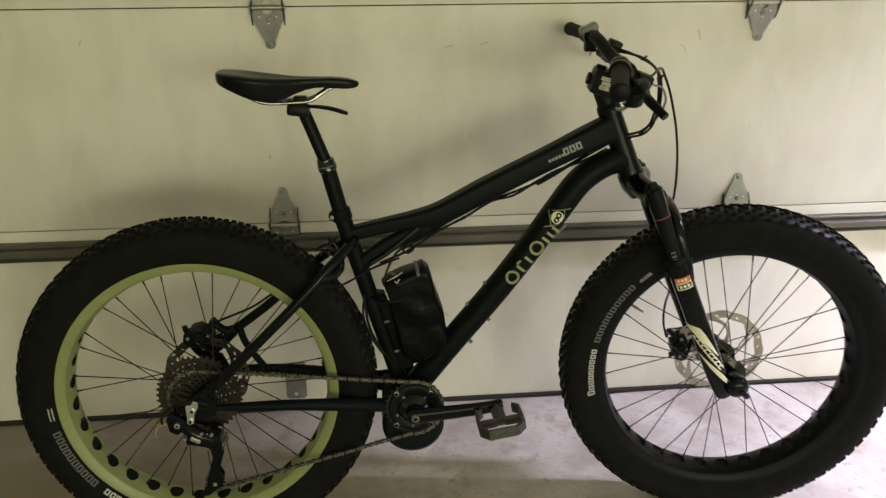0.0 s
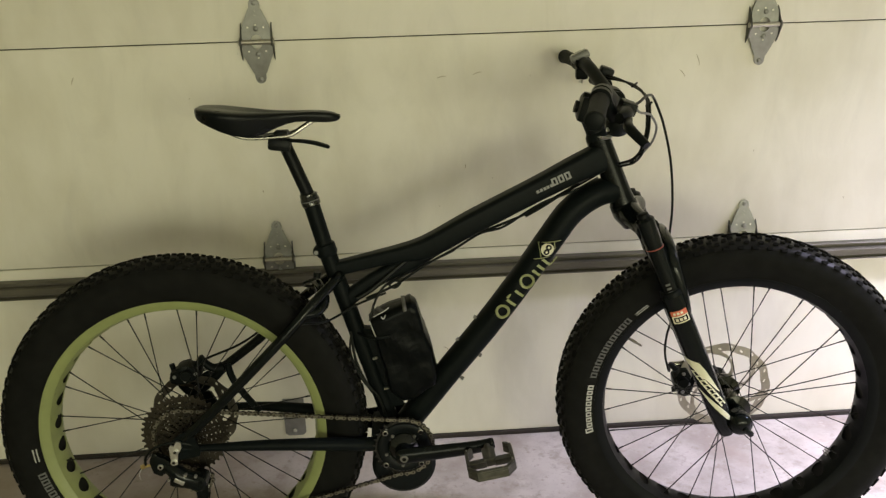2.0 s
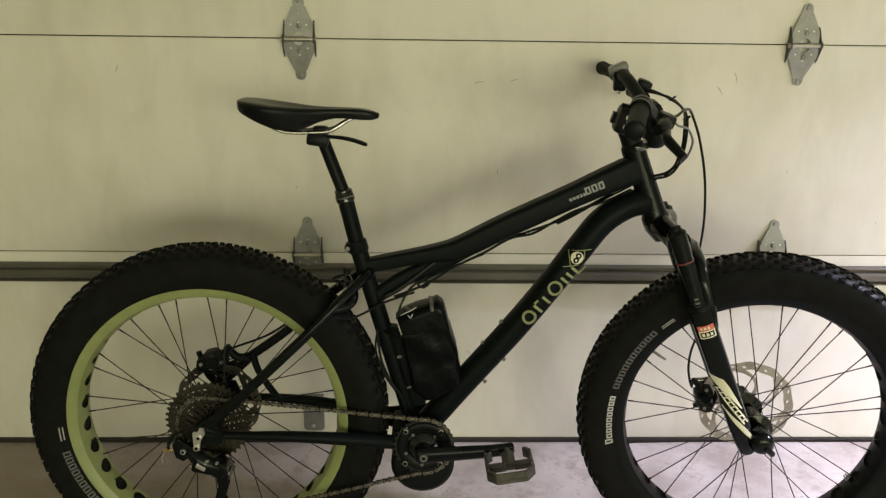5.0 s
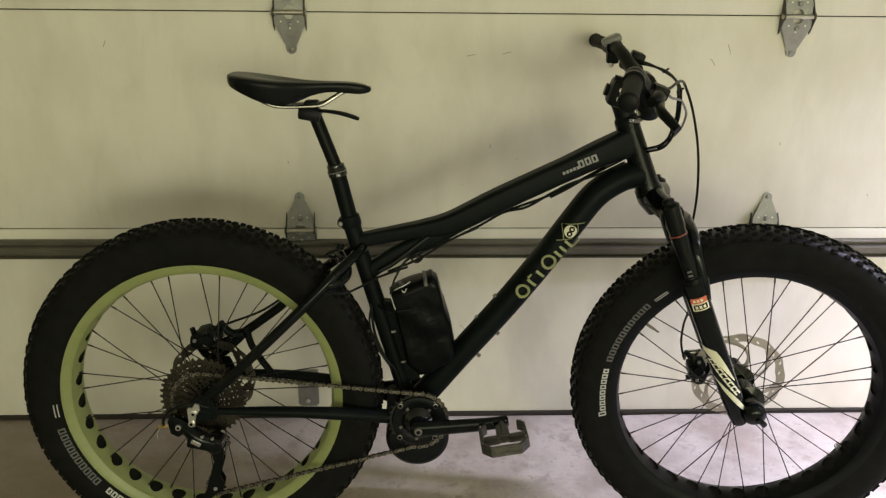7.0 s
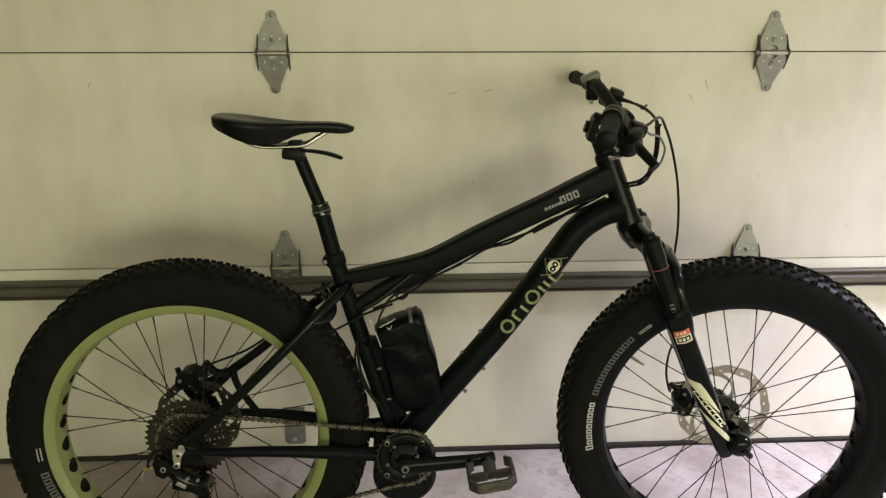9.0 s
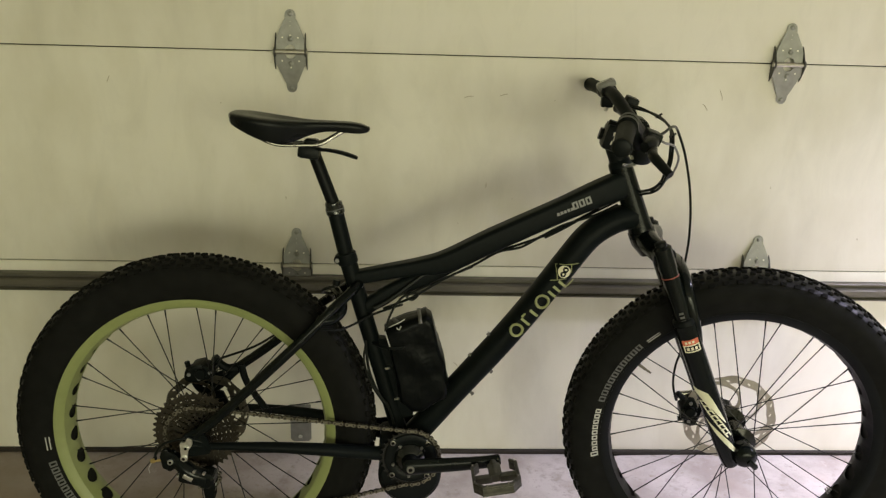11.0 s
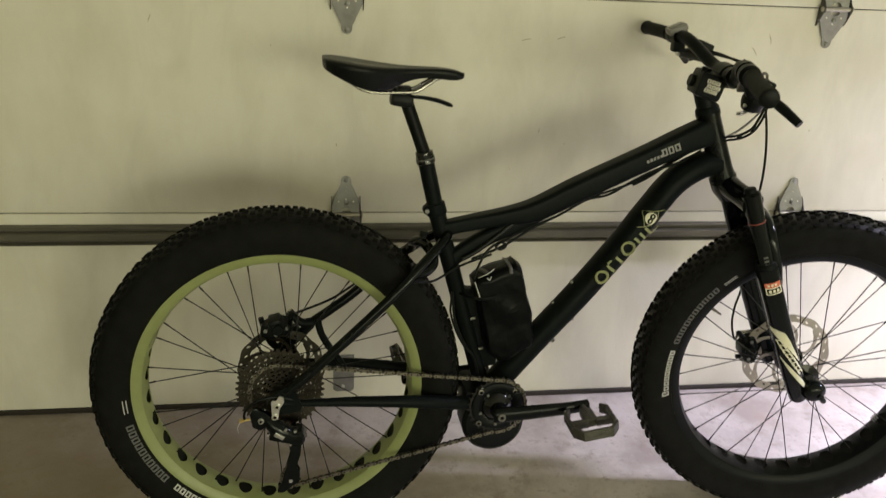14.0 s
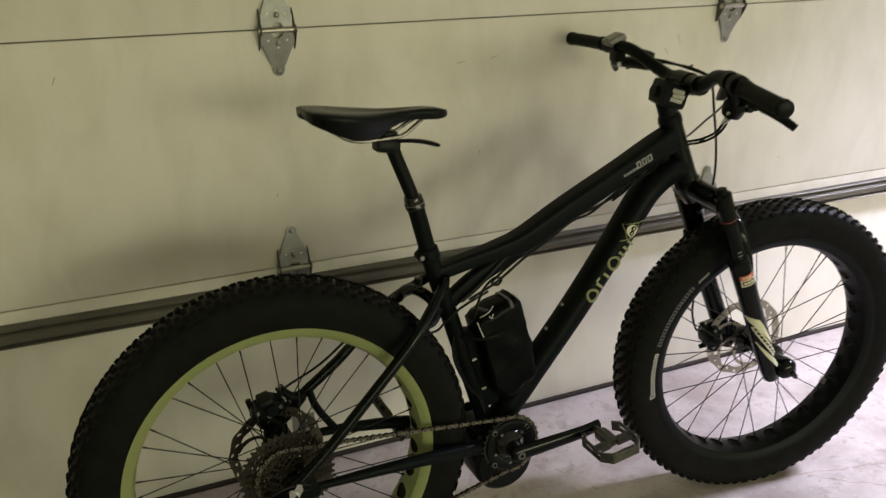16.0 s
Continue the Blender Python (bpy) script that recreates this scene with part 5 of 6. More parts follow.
# -- drivetrain --
MOTOR = part("motor", solid(bmesh.new(), [(-0.050, 0.034), (-0.048, 0.058), (-0.040, 0.066), (0.020, 0.066), (0.034, 0.060), (0.038, 0.034)], Matrix.Translation((0.439, 0, 0.273)), 40), M_PLASTIC, BIKE, "black mid-drive motor")
part("gear_housing", solid(bmesh.new(), [(-0.058, 0.030), (-0.057, 0.048), (-0.050, 0.053), (-0.044, 0.053)], Matrix.Translation((0.440, 0, 0.322)), 40), M_PLASTIC, MOTOR)
n = 30
ring = []
for k in range(n):
    for f, r in ((0.0, 0.0575), (0.30, 0.0578), (0.42, 0.0625), (0.58, 0.0625), (0.70, 0.0578)):
        a = 2 * math.pi * (k + f) / n
        ring.append((r * math.cos(a), r * math.sin(a)))
inner = [(0.040 * math.cos(math.atan2(z, x)), 0.040 * math.sin(math.atan2(z, x))) for x, z in ring]
CRANKSET = part("crankset", ring_plate(bmesh.new(), ring, inner, -0.0665, -0.0640, Matrix.Translation((0.4400, 0, 0.325))), M_BLACKSTEEL, BIKE, "dark chainring with cranks")
part("ring_guard", lathe(bmesh.new(), [(-0.0672, 0.054), (-0.0700, 0.052), (-0.0715, 0.046), (-0.0700, 0.036), (-0.0660, 0.030), (-0.0655, 0.0545)], Matrix.Translation((0.4400, 0, 0.325)), 48), M_PLASTIC, CRANKSET)
part("ring_hub", solid(bmesh.new(), [(-0.060, 0.036), (-0.066, 0.034), (-0.076, 0.028), (-0.082, 0.018), (-0.096, 0.013)], Matrix.Translation((0.4400, 0, 0.325)), 32), M_GLOSS, CRANKSET)
for k in range(4):
    a = radians(44 + 90 * k)
    bx, bz = 0.4390 + 0.0505 * math.cos(a), 0.324 + 0.0505 * math.sin(a)
    part("chainring_bolt", solid(bmesh.new(), [(-0.066, 0.0060), (-0.0725, 0.0056), (-0.0728, 0.0038), (-0.0712, 0.0034), (-0.0710, 0.0004)], Matrix.Translation((bx, 0, bz)), 12), M_RAIL, CRANKSET)
    part("socket_shade", solid(bmesh.new(), [(-0.0712, 0.0034), (-0.07295, 0.0034)], Matrix.Translation((bx, 0, bz)), 10), M_HOLESHADE, CRANKSET)
    q = Matrix.Translation((0.4390, 0, 0.324)) @ Matrix.Rotation(-a, 4, 'Y')
    part("spider_arm", block(bmesh.new(), 0.020, 0.056, -0.0700, -0.0660, -0.0085, 0.0085, q, 0.0018), M_GLOSS, CRANKSET)
for sx, sz in ((-0.0215, 0.0280), (-0.0355, -0.0120), (-0.0030, -0.0385), (0.0225, 0.0245)):
    part("cover_screw", solid(bmesh.new(), [(-0.069, 0.0036), (-0.0740, 0.0032), (-0.0742, 0.0005)], Matrix.Translation((0.4400 + sx, 0, 0.325 + sz)), 10), M_BOLT, CRANKSET)


def crank(side, a, y0, y1):
    d = Vector((math.cos(a), 0, math.sin(a)))
    c = Vector((0.4400, 0, 0.325))
    pts = [c - d * 0.016 + Vector((0, y0, 0)), c + d * 0.002 + Vector((0, y0, 0)), c + d * 0.06 + Vector((0, y0 * 0.5 + y1 * 0.5, 0)), c + d * 0.13 + Vector((0, y1, 0)), c + d * 0.166 + Vector((0, y1, 0)), c + d * 0.181 + Vector((0, y1, 0))]
    line = smooth_line(pts, 4)
    rs = [0.010, 0.014, 0.0165, 0.0172, 0.0172, 0.017, 0.0165, 0.016, 0.0155, 0.015, 0.0146, 0.0142, 0.0138, 0.0135, 0.0132, 0.013, 0.0132, 0.0135, 0.0138, 0.0125, 0.008]
    part("crank_arm", tube(bmesh.new(), line, rs, 14, (0, 1, 0), 0.62), M_HEADTUBE, CRANKSET, "black crank arm")
    part("crank_bolt", solid(bmesh.new(), [(y0 - 0.009 if side < 0 else y0 + 0.009, 0.0085), (y0 - 0.0125 if side < 0 else y0 + 0.0125, 0.0078), (y0 - 0.0128 if side < 0 else y0 + 0.0128, 0.004)], Matrix.Translation(c), 14), M_BOLT, CRANKSET)
    part("socket_shade", solid(bmesh.new(), [((y0 + 0.0125 * side), 0.0042), ((y0 + 0.0131 * side), 0.0042)], Matrix.Translation(c), 10), M_HOLESHADE, CRANKSET)
    return c + d * 0.171 + Vector((0, y1, 0))


ANG = radians(7.0)
RP = crank(-1, ANG, -0.104, -0.116)
LP = crank(1, ANG + math.pi, 0.098, 0.110)


def pedal(at, s, pitch):
    """A platform pedal: outer cage, end plate, cross bars, body on the axle."""
    q = Matrix.Translation(at) @ Matrix.Rotation(pitch, 4, 'Y')
    y0, y1 = 0.022 * s, 0.116 * s
    lo, hi = min(y0, y1), max(y0, y1)
    P = part("pedal", tube(bmesh.new(), [q @ Vector((0, -0.004 * s, 0)), q @ Vector((0, 0.020 * s, 0)), q @ Vector((0, 0.021 * s, 0)), q @ Vector((0, 0.066 * s, 0))], [0.0072, 0.0072, 0.0098, 0.0092], 14), M_PEDAL, CRANKSET, "worn grey metal platform pedal")
    lay = q @ Matrix.Rotation(-math.pi / 2, 4, 'X')
    outer = [(-0.033, 0.016), (-0.046, 0.029), (-0.046, 0.091), (-0.029, 0.112), (0.029, 0.112), (0.046, 0.091), (0.046, 0.029), (0.033, 0.016)]
    inner = [(-0.0295, 0.0210), (-0.0395, 0.0320), (-0.0395, 0.0885), (-0.0260, 0.1045), (0.0260, 0.1045), (0.0395, 0.0885), (0.0395, 0.0320), (0.0295, 0.0210)]
    bm = bmesh.new()
    for z0, z1 in ((-0.0100, -0.0050), (0.0050, 0.0100)):
        slab(bm, [(x, w * s) for x, w in outer + inner[::-1]], z0, z1, lay)
    # solid corners between the two rails
    for i0, i1 in ((0, 1), (2, 3), (3, 4), (4, 5), (6, 7)):
        slab(bm, [(x, w * s) for x, w in (outer[i0], outer[i1], inner[i1], inner[i0])], -0.0051, 0.0051, lay)
    bmesh.ops.remove_doubles(bm, verts=bm.verts[:], dist=0.00002)
    bmesh.ops.bevel(bm, geom=bm.edges[:], offset=0.0012, segments=2, profile=0.6, affect='EDGES', clamp_overlap=True)
    part("pedal_cage", bm, M_PEDAL, CRANKSET)
    bm = bmesh.new()
    block(bm, -0.0125, 0.0125, min(0.022 * s, 0.068 * s), max(0.022 * s, 0.068 * s), -0.0085, 0.0085, q, 0.003)
    for xs in (-1, 1):
        block(bm, min(xs * 0.008, xs * 0.0415), max(xs * 0.008, xs * 0.0415), 0.066 * s - 0.0080, 0.066 * s + 0.0080, -0.0062, 0.0062, q, 0.0015)
    part("pedal_body", bm, M_PEDAL, CRANKSET)
    for px, py in ((-0.0415, 0.026), (-0.0415, 0.087), (0.0415, 0.026), (0.0415, 0.087), (-0.020, 0.1085), (0.020, 0.1085)):
        part("pedal_pin", solid(bmesh.new(), [(0.0095, 0.0018), (0.0122, 0.0014)], lay @ Matrix.Translation((px, 0, py * s)) @ Matrix.Rotation(math.pi, 4, 'X'), 8), M_STEEL, CRANKSET)
    return P


pedal(RP + Vector((-0.006, 0, 0)), -1, radians(-9))
pedal(LP, 1, radians(62))

# cassette: ten toothed rings, the largest inboard
part("cassette", solid(bmesh.new(), [(-0.034, 0.020), (-0.078, 0.017)], M_REAR, 24), M_CASSETTE, REAR, "oily steel cassette")
TEETH = (42, 36, 32, 28, 24, 21, 19, 17, 15, 13)
rivets = bmesh.new()
for k, teeth in enumerate(TEETH):
    y = -0.036 - 0.0039 * k
    R = teeth * 0.0127 / (2 * math.pi)
    out = []
    for i in range(teeth):
        for f, h in ((0.05, -0.0030), (0.40, -0.0028), (0.60, 0.0030), (0.80, 0.0030)):
            a = 2 * math.pi * (i + f) / teeth
            out.append(((R + h) * math.cos(a), (R + h) * math.sin(a)))
    ri = (TEETH[k + 1] * 0.0127 / (2 * math.pi) - 0.0015) if k < 9 else 0.016
    inn = [(ri * math.cos(math.atan2(z, x)), ri * math.sin(math.atan2(z, x))) for x, z in out]
    bm = bmesh.new()
    ring_plate(bm, out, inn, y - 0.0009, y + 0.0009, M_REAR)
    part("sprocket", bm, M_SPROCKET, REAR)
    for j in range(teeth // 3):
        a = 2 * math.pi * (j * 3 + 0.7 * k) / teeth
        rr = (R + ri) / 2 - 0.001 + 0.0015 * math.sin(5 * j + k)
        solid(rivets, [(y - 0.0009, 0.0016), (y - 0.0017, 0.0013), (y - 0.0018, 0.0003)], M_REAR @ Matrix.Translation((rr * math.cos(a), 0, rr * math.sin(a))), 6)
tagged(part("rivets", rivets, M_CHAIN, REAR), kind="stuff")
part("lock_ring", solid(bmesh.new(), [(-0.0745, 0.019), (-0.0790, 0.017), (-0.0795, 0.010)], M_REAR, 20), M_CASSETTE, REAR)

# chain: from the chainring over the sixth sprocket and down through the cage
R1, R2 = 0.0605, 0.0600
C1, C2 = Vector((0.4400, -0.0655, 0.325)), Vector((0, -0.0480, 0.367))
path = []
top_a = radians(96)
for i in range(19):
    a = radians(-86) + (top_a + radians(86)) * i / 18
    path.append(C1 + Vector((R1 * math.cos(a), 0, R1 * math.sin(a))))
for i in range(15):
    a = radians(96) + radians(150) * i / 14
    path.append(C2 + Vector((R2 * math.cos(a), 0, R2 * math.sin(a))))
GUIDE, TENS = Vector((0.030, -0.052, 0.274)), Vector((0.018, -0.056, 0.172))
path += [GUIDE + Vector((0.019 * math.cos(a), 0, 0.019 * math.sin(a))) for a in (0.6, 0.1, -0.4, -0.9)]
path += [TENS + Vector((0.0195 * math.cos(a), 0, 0.0195 * math.sin(a))) for a in (2.4, 2.9, 3.5, 4.1, 4.6)]
path.append(C1 + Vector((R1 * math.cos(radians(-97)), 0, R1 * math.sin(radians(-97)))))
path.append(path[0])
length = [0.0]
for a, b in zip(path, path[1:]):
    length.append(length[-1] + (b - a).length)
pitch = length[-1] / round(length[-1] / 0.0127 / 2) / 2


def on_chain(d):
    d %= length[-1]
    for i in range(len(path) - 1):
        if length[i + 1] >= d:
            t = (d - length[i]) / max(1e-9, length[i + 1] - length[i])
            return path[i].lerp(path[i + 1], t)
    return path[-1]


def link_mesh(outer):
    """One pair of plates with waisted outline, and its rollers."""
    bm = bmesh.new()
    h, r = 0.0127 / 2, 0.0043
    out = []
    for sx in (1, -1):
        for k in range(7):
            a = radians(-75 + 150 * k / 6) + (0 if sx > 0 else math.pi)
            out.append((sx * h + r * math.cos(a), r * math.sin(a)))
        out.append((0, 0.0021 * sx))
    y = 0.0031 if outer else 0.0021
    for s in (-1, 1):
        slab(bm, out, s * y - 0.0005, s * y + 0.0005)
        for sx in (1, -1):
            old = set(bm.faces)
            solid(bm, [(s * y, 0.0021), (s * (y + 0.0009), 0.0020)], Matrix.Translation((sx * h, 0, 0)), 8)
            for fc in bm.faces:
                if fc not in old:
                    fc.material_index = 1
    if not outer:
        for sx in (1, -1):
            solid(bm, [(-0.0018, 0.0036), (0.0018, 0.0036)], Matrix.Translation((sx * h, 0, 0)), 8)
    me = bpy.data.meshes.new("link")
    bmesh.ops.recalc_face_normals(bm, faces=bm.faces)
    bm.to_mesh(me)
    bm.free()
    me.materials.append(M_CHAIN if outer else M_CASSETTE)
    me.materials.append(M_CASSETTE)
    return me


LINKS = (link_mesh(True), link_mesh(False))
CHAIN = part("chain", tube(bmesh.new(), [C2 + Vector((0.0560 * math.cos(a), 0, 0.0565 * math.sin(a))) for a in (2.2, 2.6, 3.0, 3.4)], 0.0012, 6), M_CHAIN, BIKE, "oily steel chain")
for k in range(round(length[-1] / pitch)):
    a, b = on_chain(k * pitch), on_chain((k + 1) * pitch)
    ob = new("link", LINKS[k % 2])
    ob.parent = CHAIN
    t = (b - a).normalized()
    side = Vector((0, 1, 0)) - t * t.y
    side.normalize()
    up = t.cross(side)
    rot = Matrix((t, side, up)).transposed().to_4x4()
    ob.matrix_local = Matrix.Translation((a + b) / 2) @ rot

# rear derailleur
MECH = part("derailleur", tube(bmesh.new(), smooth_line([(-0.030, -0.092, 0.338), (-0.006, -0.100, 0.318), (0.014, -0.098, 0.302), (0.036, -0.088, 0.296)], 4), [0.012, 0.0135, 0.0145, 0.015, 0.0155, 0.016, 0.0165, 0.017, 0.0168, 0.0162, 0.0155, 0.0145, 0.012], 14), M_FORK, BIKE, "black long-cage rear derailleur")
bm = bmesh.new()
slab(bm, [(-0.050, 0.362), (-0.056, 0.348), (-0.051, 0.322), (-0.036, 0.314), (-0.018, 0.326), (-0.012, 0.344), (-0.028, 0.351), (-0.040, 0.362)], -0.106, -0.092)
bmesh.ops.bevel(bm, geom=bm.edges[:], offset=0.003, segments=2, profile=0.6, affect='EDGES', clamp_overlap=True)
part("mech_knuckle", bm, M_FORK, MECH)
part("mech_link", block(bmesh.new(), -0.026, 0.030, -0.1135, -0.086, -0.011, 0.012, Matrix.Translation((0.006, 0, 0.300)) @ Matrix.Rotation(radians(14), 4, 'Y'), 0.006), M_FORK, MECH)
part("mech_knuckle", solid(bmesh.new(), [(-0.110, 0.012), (-0.106, 0.017), (-0.074, 0.018), (-0.068, 0.014)], Matrix.Translation((0.032, 0, 0.293)), 20), M_FORK, MECH)
# bright plate added as the glint on the derailleur's face
part("mech_glint", block(bmesh.new(), -0.010, 0.010, -0.1165, -0.1110, 0.2965, 0.3055, Matrix.Translation((0.01, -0.11, 0.304)) @ Matrix.Rotation(radians(30), 4, 'Y') @ Matrix.Translation((-0.01, 0.11, -0.304)), 0.0009), M_ALLOY, MECH)
bm = bmesh.new()
slab(bm, [(-0.013, 0.338), (-0.002, 0.338), (0.001, 0.360), (0.010, 0.374), (0.009, 0.386), (0.001, 0.388), (-0.005, 0.378), (-0.011, 0.380), (-0.0145, 0.376)], -0.1065, -0.1020)
part("hanger", bm, M_ALLOY, MECH, "bright alloy derailleur hanger")
for bx, bz, r in ((-0.003, 0.3665, 0.0062), (-0.0080, 0.3445, 0.0066), (-0.0345, 0.3365, 0.0060)):
    part("mech_bolt", solid(bmesh.new(), [(-0.104, r), (-0.1095, r * 0.92), (-0.1098, r * 0.45), (-0.107, r * 0.4), (-0.1069, 0.0004)], Matrix.Translation((bx, 0, bz)), 14), M_ALLOY, MECH)
    part("socket_shade", solid(bmesh.new(), [(-0.107, r * 0.5), (-0.1101, r * 0.5)], Matrix.Translation((bx, 0, bz)), 10), M_HOLESHADE, MECH)
bm = bmesh.new()
for y in (-0.066, -0.048):
    slab(bm, [(0.024, 0.293), (0.036, 0.288), (0.042, 0.276), (0.039, 0.235), (0.030, 0.205), (0.037, 0.188), (0.034, 0.170), (0.020, 0.160), (0.004, 0.146), (-0.008, 0.146), (-0.009, 0.154), (0.000, 0.168), (0.006, 0.192), (0.019, 0.235), (0.013, 0.274)], y - 0.001, y + 0.001)
part("cage", bm, M_FORK, MECH)
for c in (GUIDE, TENS):
    out = []
    for i in range(11):
        for f, h in ((0.05, -0.002), (0.4, -0.002), (0.6, 0.002), (0.8, 0.002)):
            a = 2 * math.pi * (i + f) / 11
            out.append(((0.0180 + h) * math.cos(a), (0.0180 + h) * math.sin(a)))
    part("pulley", slab(bmesh.new(), out, -0.0015 + c.y, 0.0015 + c.y, Matrix.Translation((c.x, 0, c.z))), M_PLASTIC, MECH)
    part("pulley_bolt", solid(bmesh.new(), [(c.y - 0.010, 0.0045), (c.y - 0.0125, 0.0040), (c.y - 0.0126, 0.0004)], Matrix.Translation((c.x, 0, c.z)), 10), M_ALLOY, MECH)
for bx, by, bz, r in ((0.012, -0.112, 0.318, 0.0035), (0.030, -0.108, 0.3115, 0.0032), (-0.022, -0.107, 0.307, 0.0034), (0.046, -0.072, 0.292, 0.0032), (0.040, -0.064, 0.262, 0.0026), (0.020, -0.110, 0.283, 0.0028)):
    part("mech_screw", solid(bmesh.new(), [(by + 0.004, r), (by - 0.002, r * 0.9), (by - 0.0021, 0.0004)], Matrix.Translation((bx, 0, bz)), 8), M_ALLOY, MECH)
part("barrel_adjuster", tube(bmesh.new(), [(-0.056, -0.094, 0.334), (-0.068, -0.094, 0.333), (-0.069, -0.094, 0.333), (-0.076, -0.094, 0.331)], [0.003, 0.003, 0.0050, 0.0045], 10), M_BRASS, MECH, "brass barrel adjuster")
part("mech_cable", tube(bmesh.new(), smooth_line([(-0.066, -0.094, 0.333), (-0.066, -0.095, 0.348), (-0.054, -0.097, 0.366), (-0.032, -0.098, 0.378), (0.000, -0.098, 0.382), (0.040, -0.095, 0.370)], 6), 0.0026, 8), M_HOSE, MECH)
part("cable_end", tube(bmesh.new(), smooth_line([(-0.074, -0.094, 0.331), (-0.080, -0.098, 0.318), (-0.078, -0.100, 0.308)], 4), 0.0009, 6), M_ALLOY, MECH)


# brake calipers
def caliper(m, name):
    bm = bmesh.new()
    slab(bm, [(-0.036, 0.002), (-0.030, 0.015), (-0.014, 0.012), (-0.004, 0.021), (0.012, 0.019), (0.018, 0.008), (0.031, 0.004), (0.030, -0.010), (0.012, -0.017), (-0.010, -0.014), (-0.026, -0.015), (-0.036, -0.008)], -0.016, 0.020, m)
    bmesh.ops.bevel(bm, geom=bm.edges[:], offset=0.0035, segments=2, profile=0.6, affect='EDGES', clamp_overlap=True)
    C = part("brake_caliper", bm, M_PLASTIC, BIKE, "black hydraulic disc brake caliper")
    part("caliper_bridge", block(bmesh.new(), -0.016, 0.010, -0.021, 0.025, 0.008, 0.022, m, 0.005), M_PLASTIC, C)
    for x, z in ((-0.024, 0.004), (0.020, -0.002), (-0.006, -0.010)):
        part("caliper_screw", solid(bmesh.new(), [(-0.015, 0.0042), (-0.0185, 0.0038), (-0.0187, 0.0005)], m @ Matrix.Translation((x, 0, z)), 10), M_GREYD, C)
    part("caliper_mount", tube(bmesh.new(), [m @ Vector((-0.034, 0.010, -0.012)), m @ Vector((0.000, 0.012, -0.028)), m @ Vector((0.040, 0.012, -0.020))], 0.0085, 10), M_FRAME, C)
    for x in (-0.030, 0.032):
        part("caliper_bolt", tube(bmesh.new(), [m @ Vector((x, 0.012, -0.010)), m @ Vector((x, 0.012, 0.024))], 0.0058, 10), M_STEEL if x > 0 else M_PLASTIC, C)
    part("adapter", block(bmesh.new(), -0.030, 0.026, 0.006, 0.016, -0.036, -0.018, m, 0.003), M_DISC if name == "front" else M_FRAME, C, "brake caliper adapter")
    part("hose_banjo", tube(bmesh.new(), [m @ Vector((0.024, 0.0, 0.012)), m @ Vector((0.040, 0.0, 0.024))], 0.0060, 10), M_PLASTIC, C)
    part("adjuster_knob", solid(bmesh.new(), [(-0.028, 0.010), (-0.026, 0.012), (-0.016, 0.012)], m @ Matrix.Translation((0.002, 0, 0.002)), 16), M_PLASTIC, C)
    return C


caliper(Matrix.Translation((-0.006, 0.058, 0.461)) @ Matrix.Rotation(radians(-14), 4, 'Y'), "rear")
part("caliper_post", tube(bmesh.new(), smooth_line([(-0.034, 0.068, 0.450), (-0.020, 0.070, 0.420), (-0.004, 0.074, 0.404)], 4), 0.008, 10), M_FRAME, FRAME)
FC = STEER @ Matrix.Translation(FRONT_AXLE) @ Matrix.Translation((-0.086, 0.066, 0.012)) @ Matrix.Rotation(radians(-98), 4, 'Y')
caliper(FC, "front")

# battery pack wrapped in black tape, between seat tube and down tube
outline = [(0.383, 0.588), (0.392, 0.599), (0.428, 0.613), (0.467, 0.627), (0.479, 0.617), (0.494, 0.567), (0.506, 0.522), (0.515, 0.470), (0.512, 0.446), (0.466, 0.413), (0.442, 0.409), (0.420, 0.432), (0.402, 0.510)]
bm = bmesh.new()
dense = []
for (x0, z0), (x1, z1) in zip(outline, outline[1:] + outline[:1]):
    for k in range(6):
        dense.append((x0 + (x1 - x0) * k / 6, z0 + (z1 - z0) * k / 6))
cx, cz = 0.452, 0.52
rings = []
face = [(-0.0478 + 0.0022 * (0.04 + 0.07 * i) ** 3, 0.04 + 0.07 * i) for i in range(13)]
for y, inset in (*face, (-0.0425, 0.945), (-0.037, 0.975), (-0.029, 0.992), (-0.019, 1.004), (-0.005, 1.004), (0.010, 0.995), (0.0145, 0.965), (0.0155, 0.88), (0.015, 0.55)):
    row = []
    for x, z in dense:
        v = Vector((cx + (x - cx) * inset, y, cz + (z - cz) * inset))
        v += Vector((noise.noise(v * 26), noise.noise(v * 23 + Vector((5, 0, 0))), noise.noise(v * 24 + Vector((0, 7, 0))))) * 0.0035
        # folds of the tape: sharp ridges across and along the pack
        fold = 1 - abs(noise.noise(Vector((v.x * 22 + v.z * 9, v.y * 14, v.z * 62 - v.x * 26)))) * 2.6
        crease = 1 - abs(noise.noise(Vector((v.x * 70 + v.z * 24 + 9, v.y * 16, v.z * 15)))) * 2.6
        v += Vector((v.x - cx, v.y * 2.2, v.z - cz)).normalized() * (0.0011 * max(0.0, fold) ** 2 + 0.0006 * max(0.0, crease) ** 2) * min(1.0, inset / 0.4)
        row.append(bm.verts.new(v))
    rings.append(row)
nd = len(dense)
for a, b in zip(rings, rings[1:]):
    for k in range(nd):
        bm.faces.new((a[k], a[(k + 1) % nd], b[(k + 1) % nd], b[k]))
bm.faces.new(rings[0][::-1])
bm.faces.new(rings[-1])
PACK = part("battery_pack", bm, M_BAG, BIKE, "battery pack wrapped in black tape")


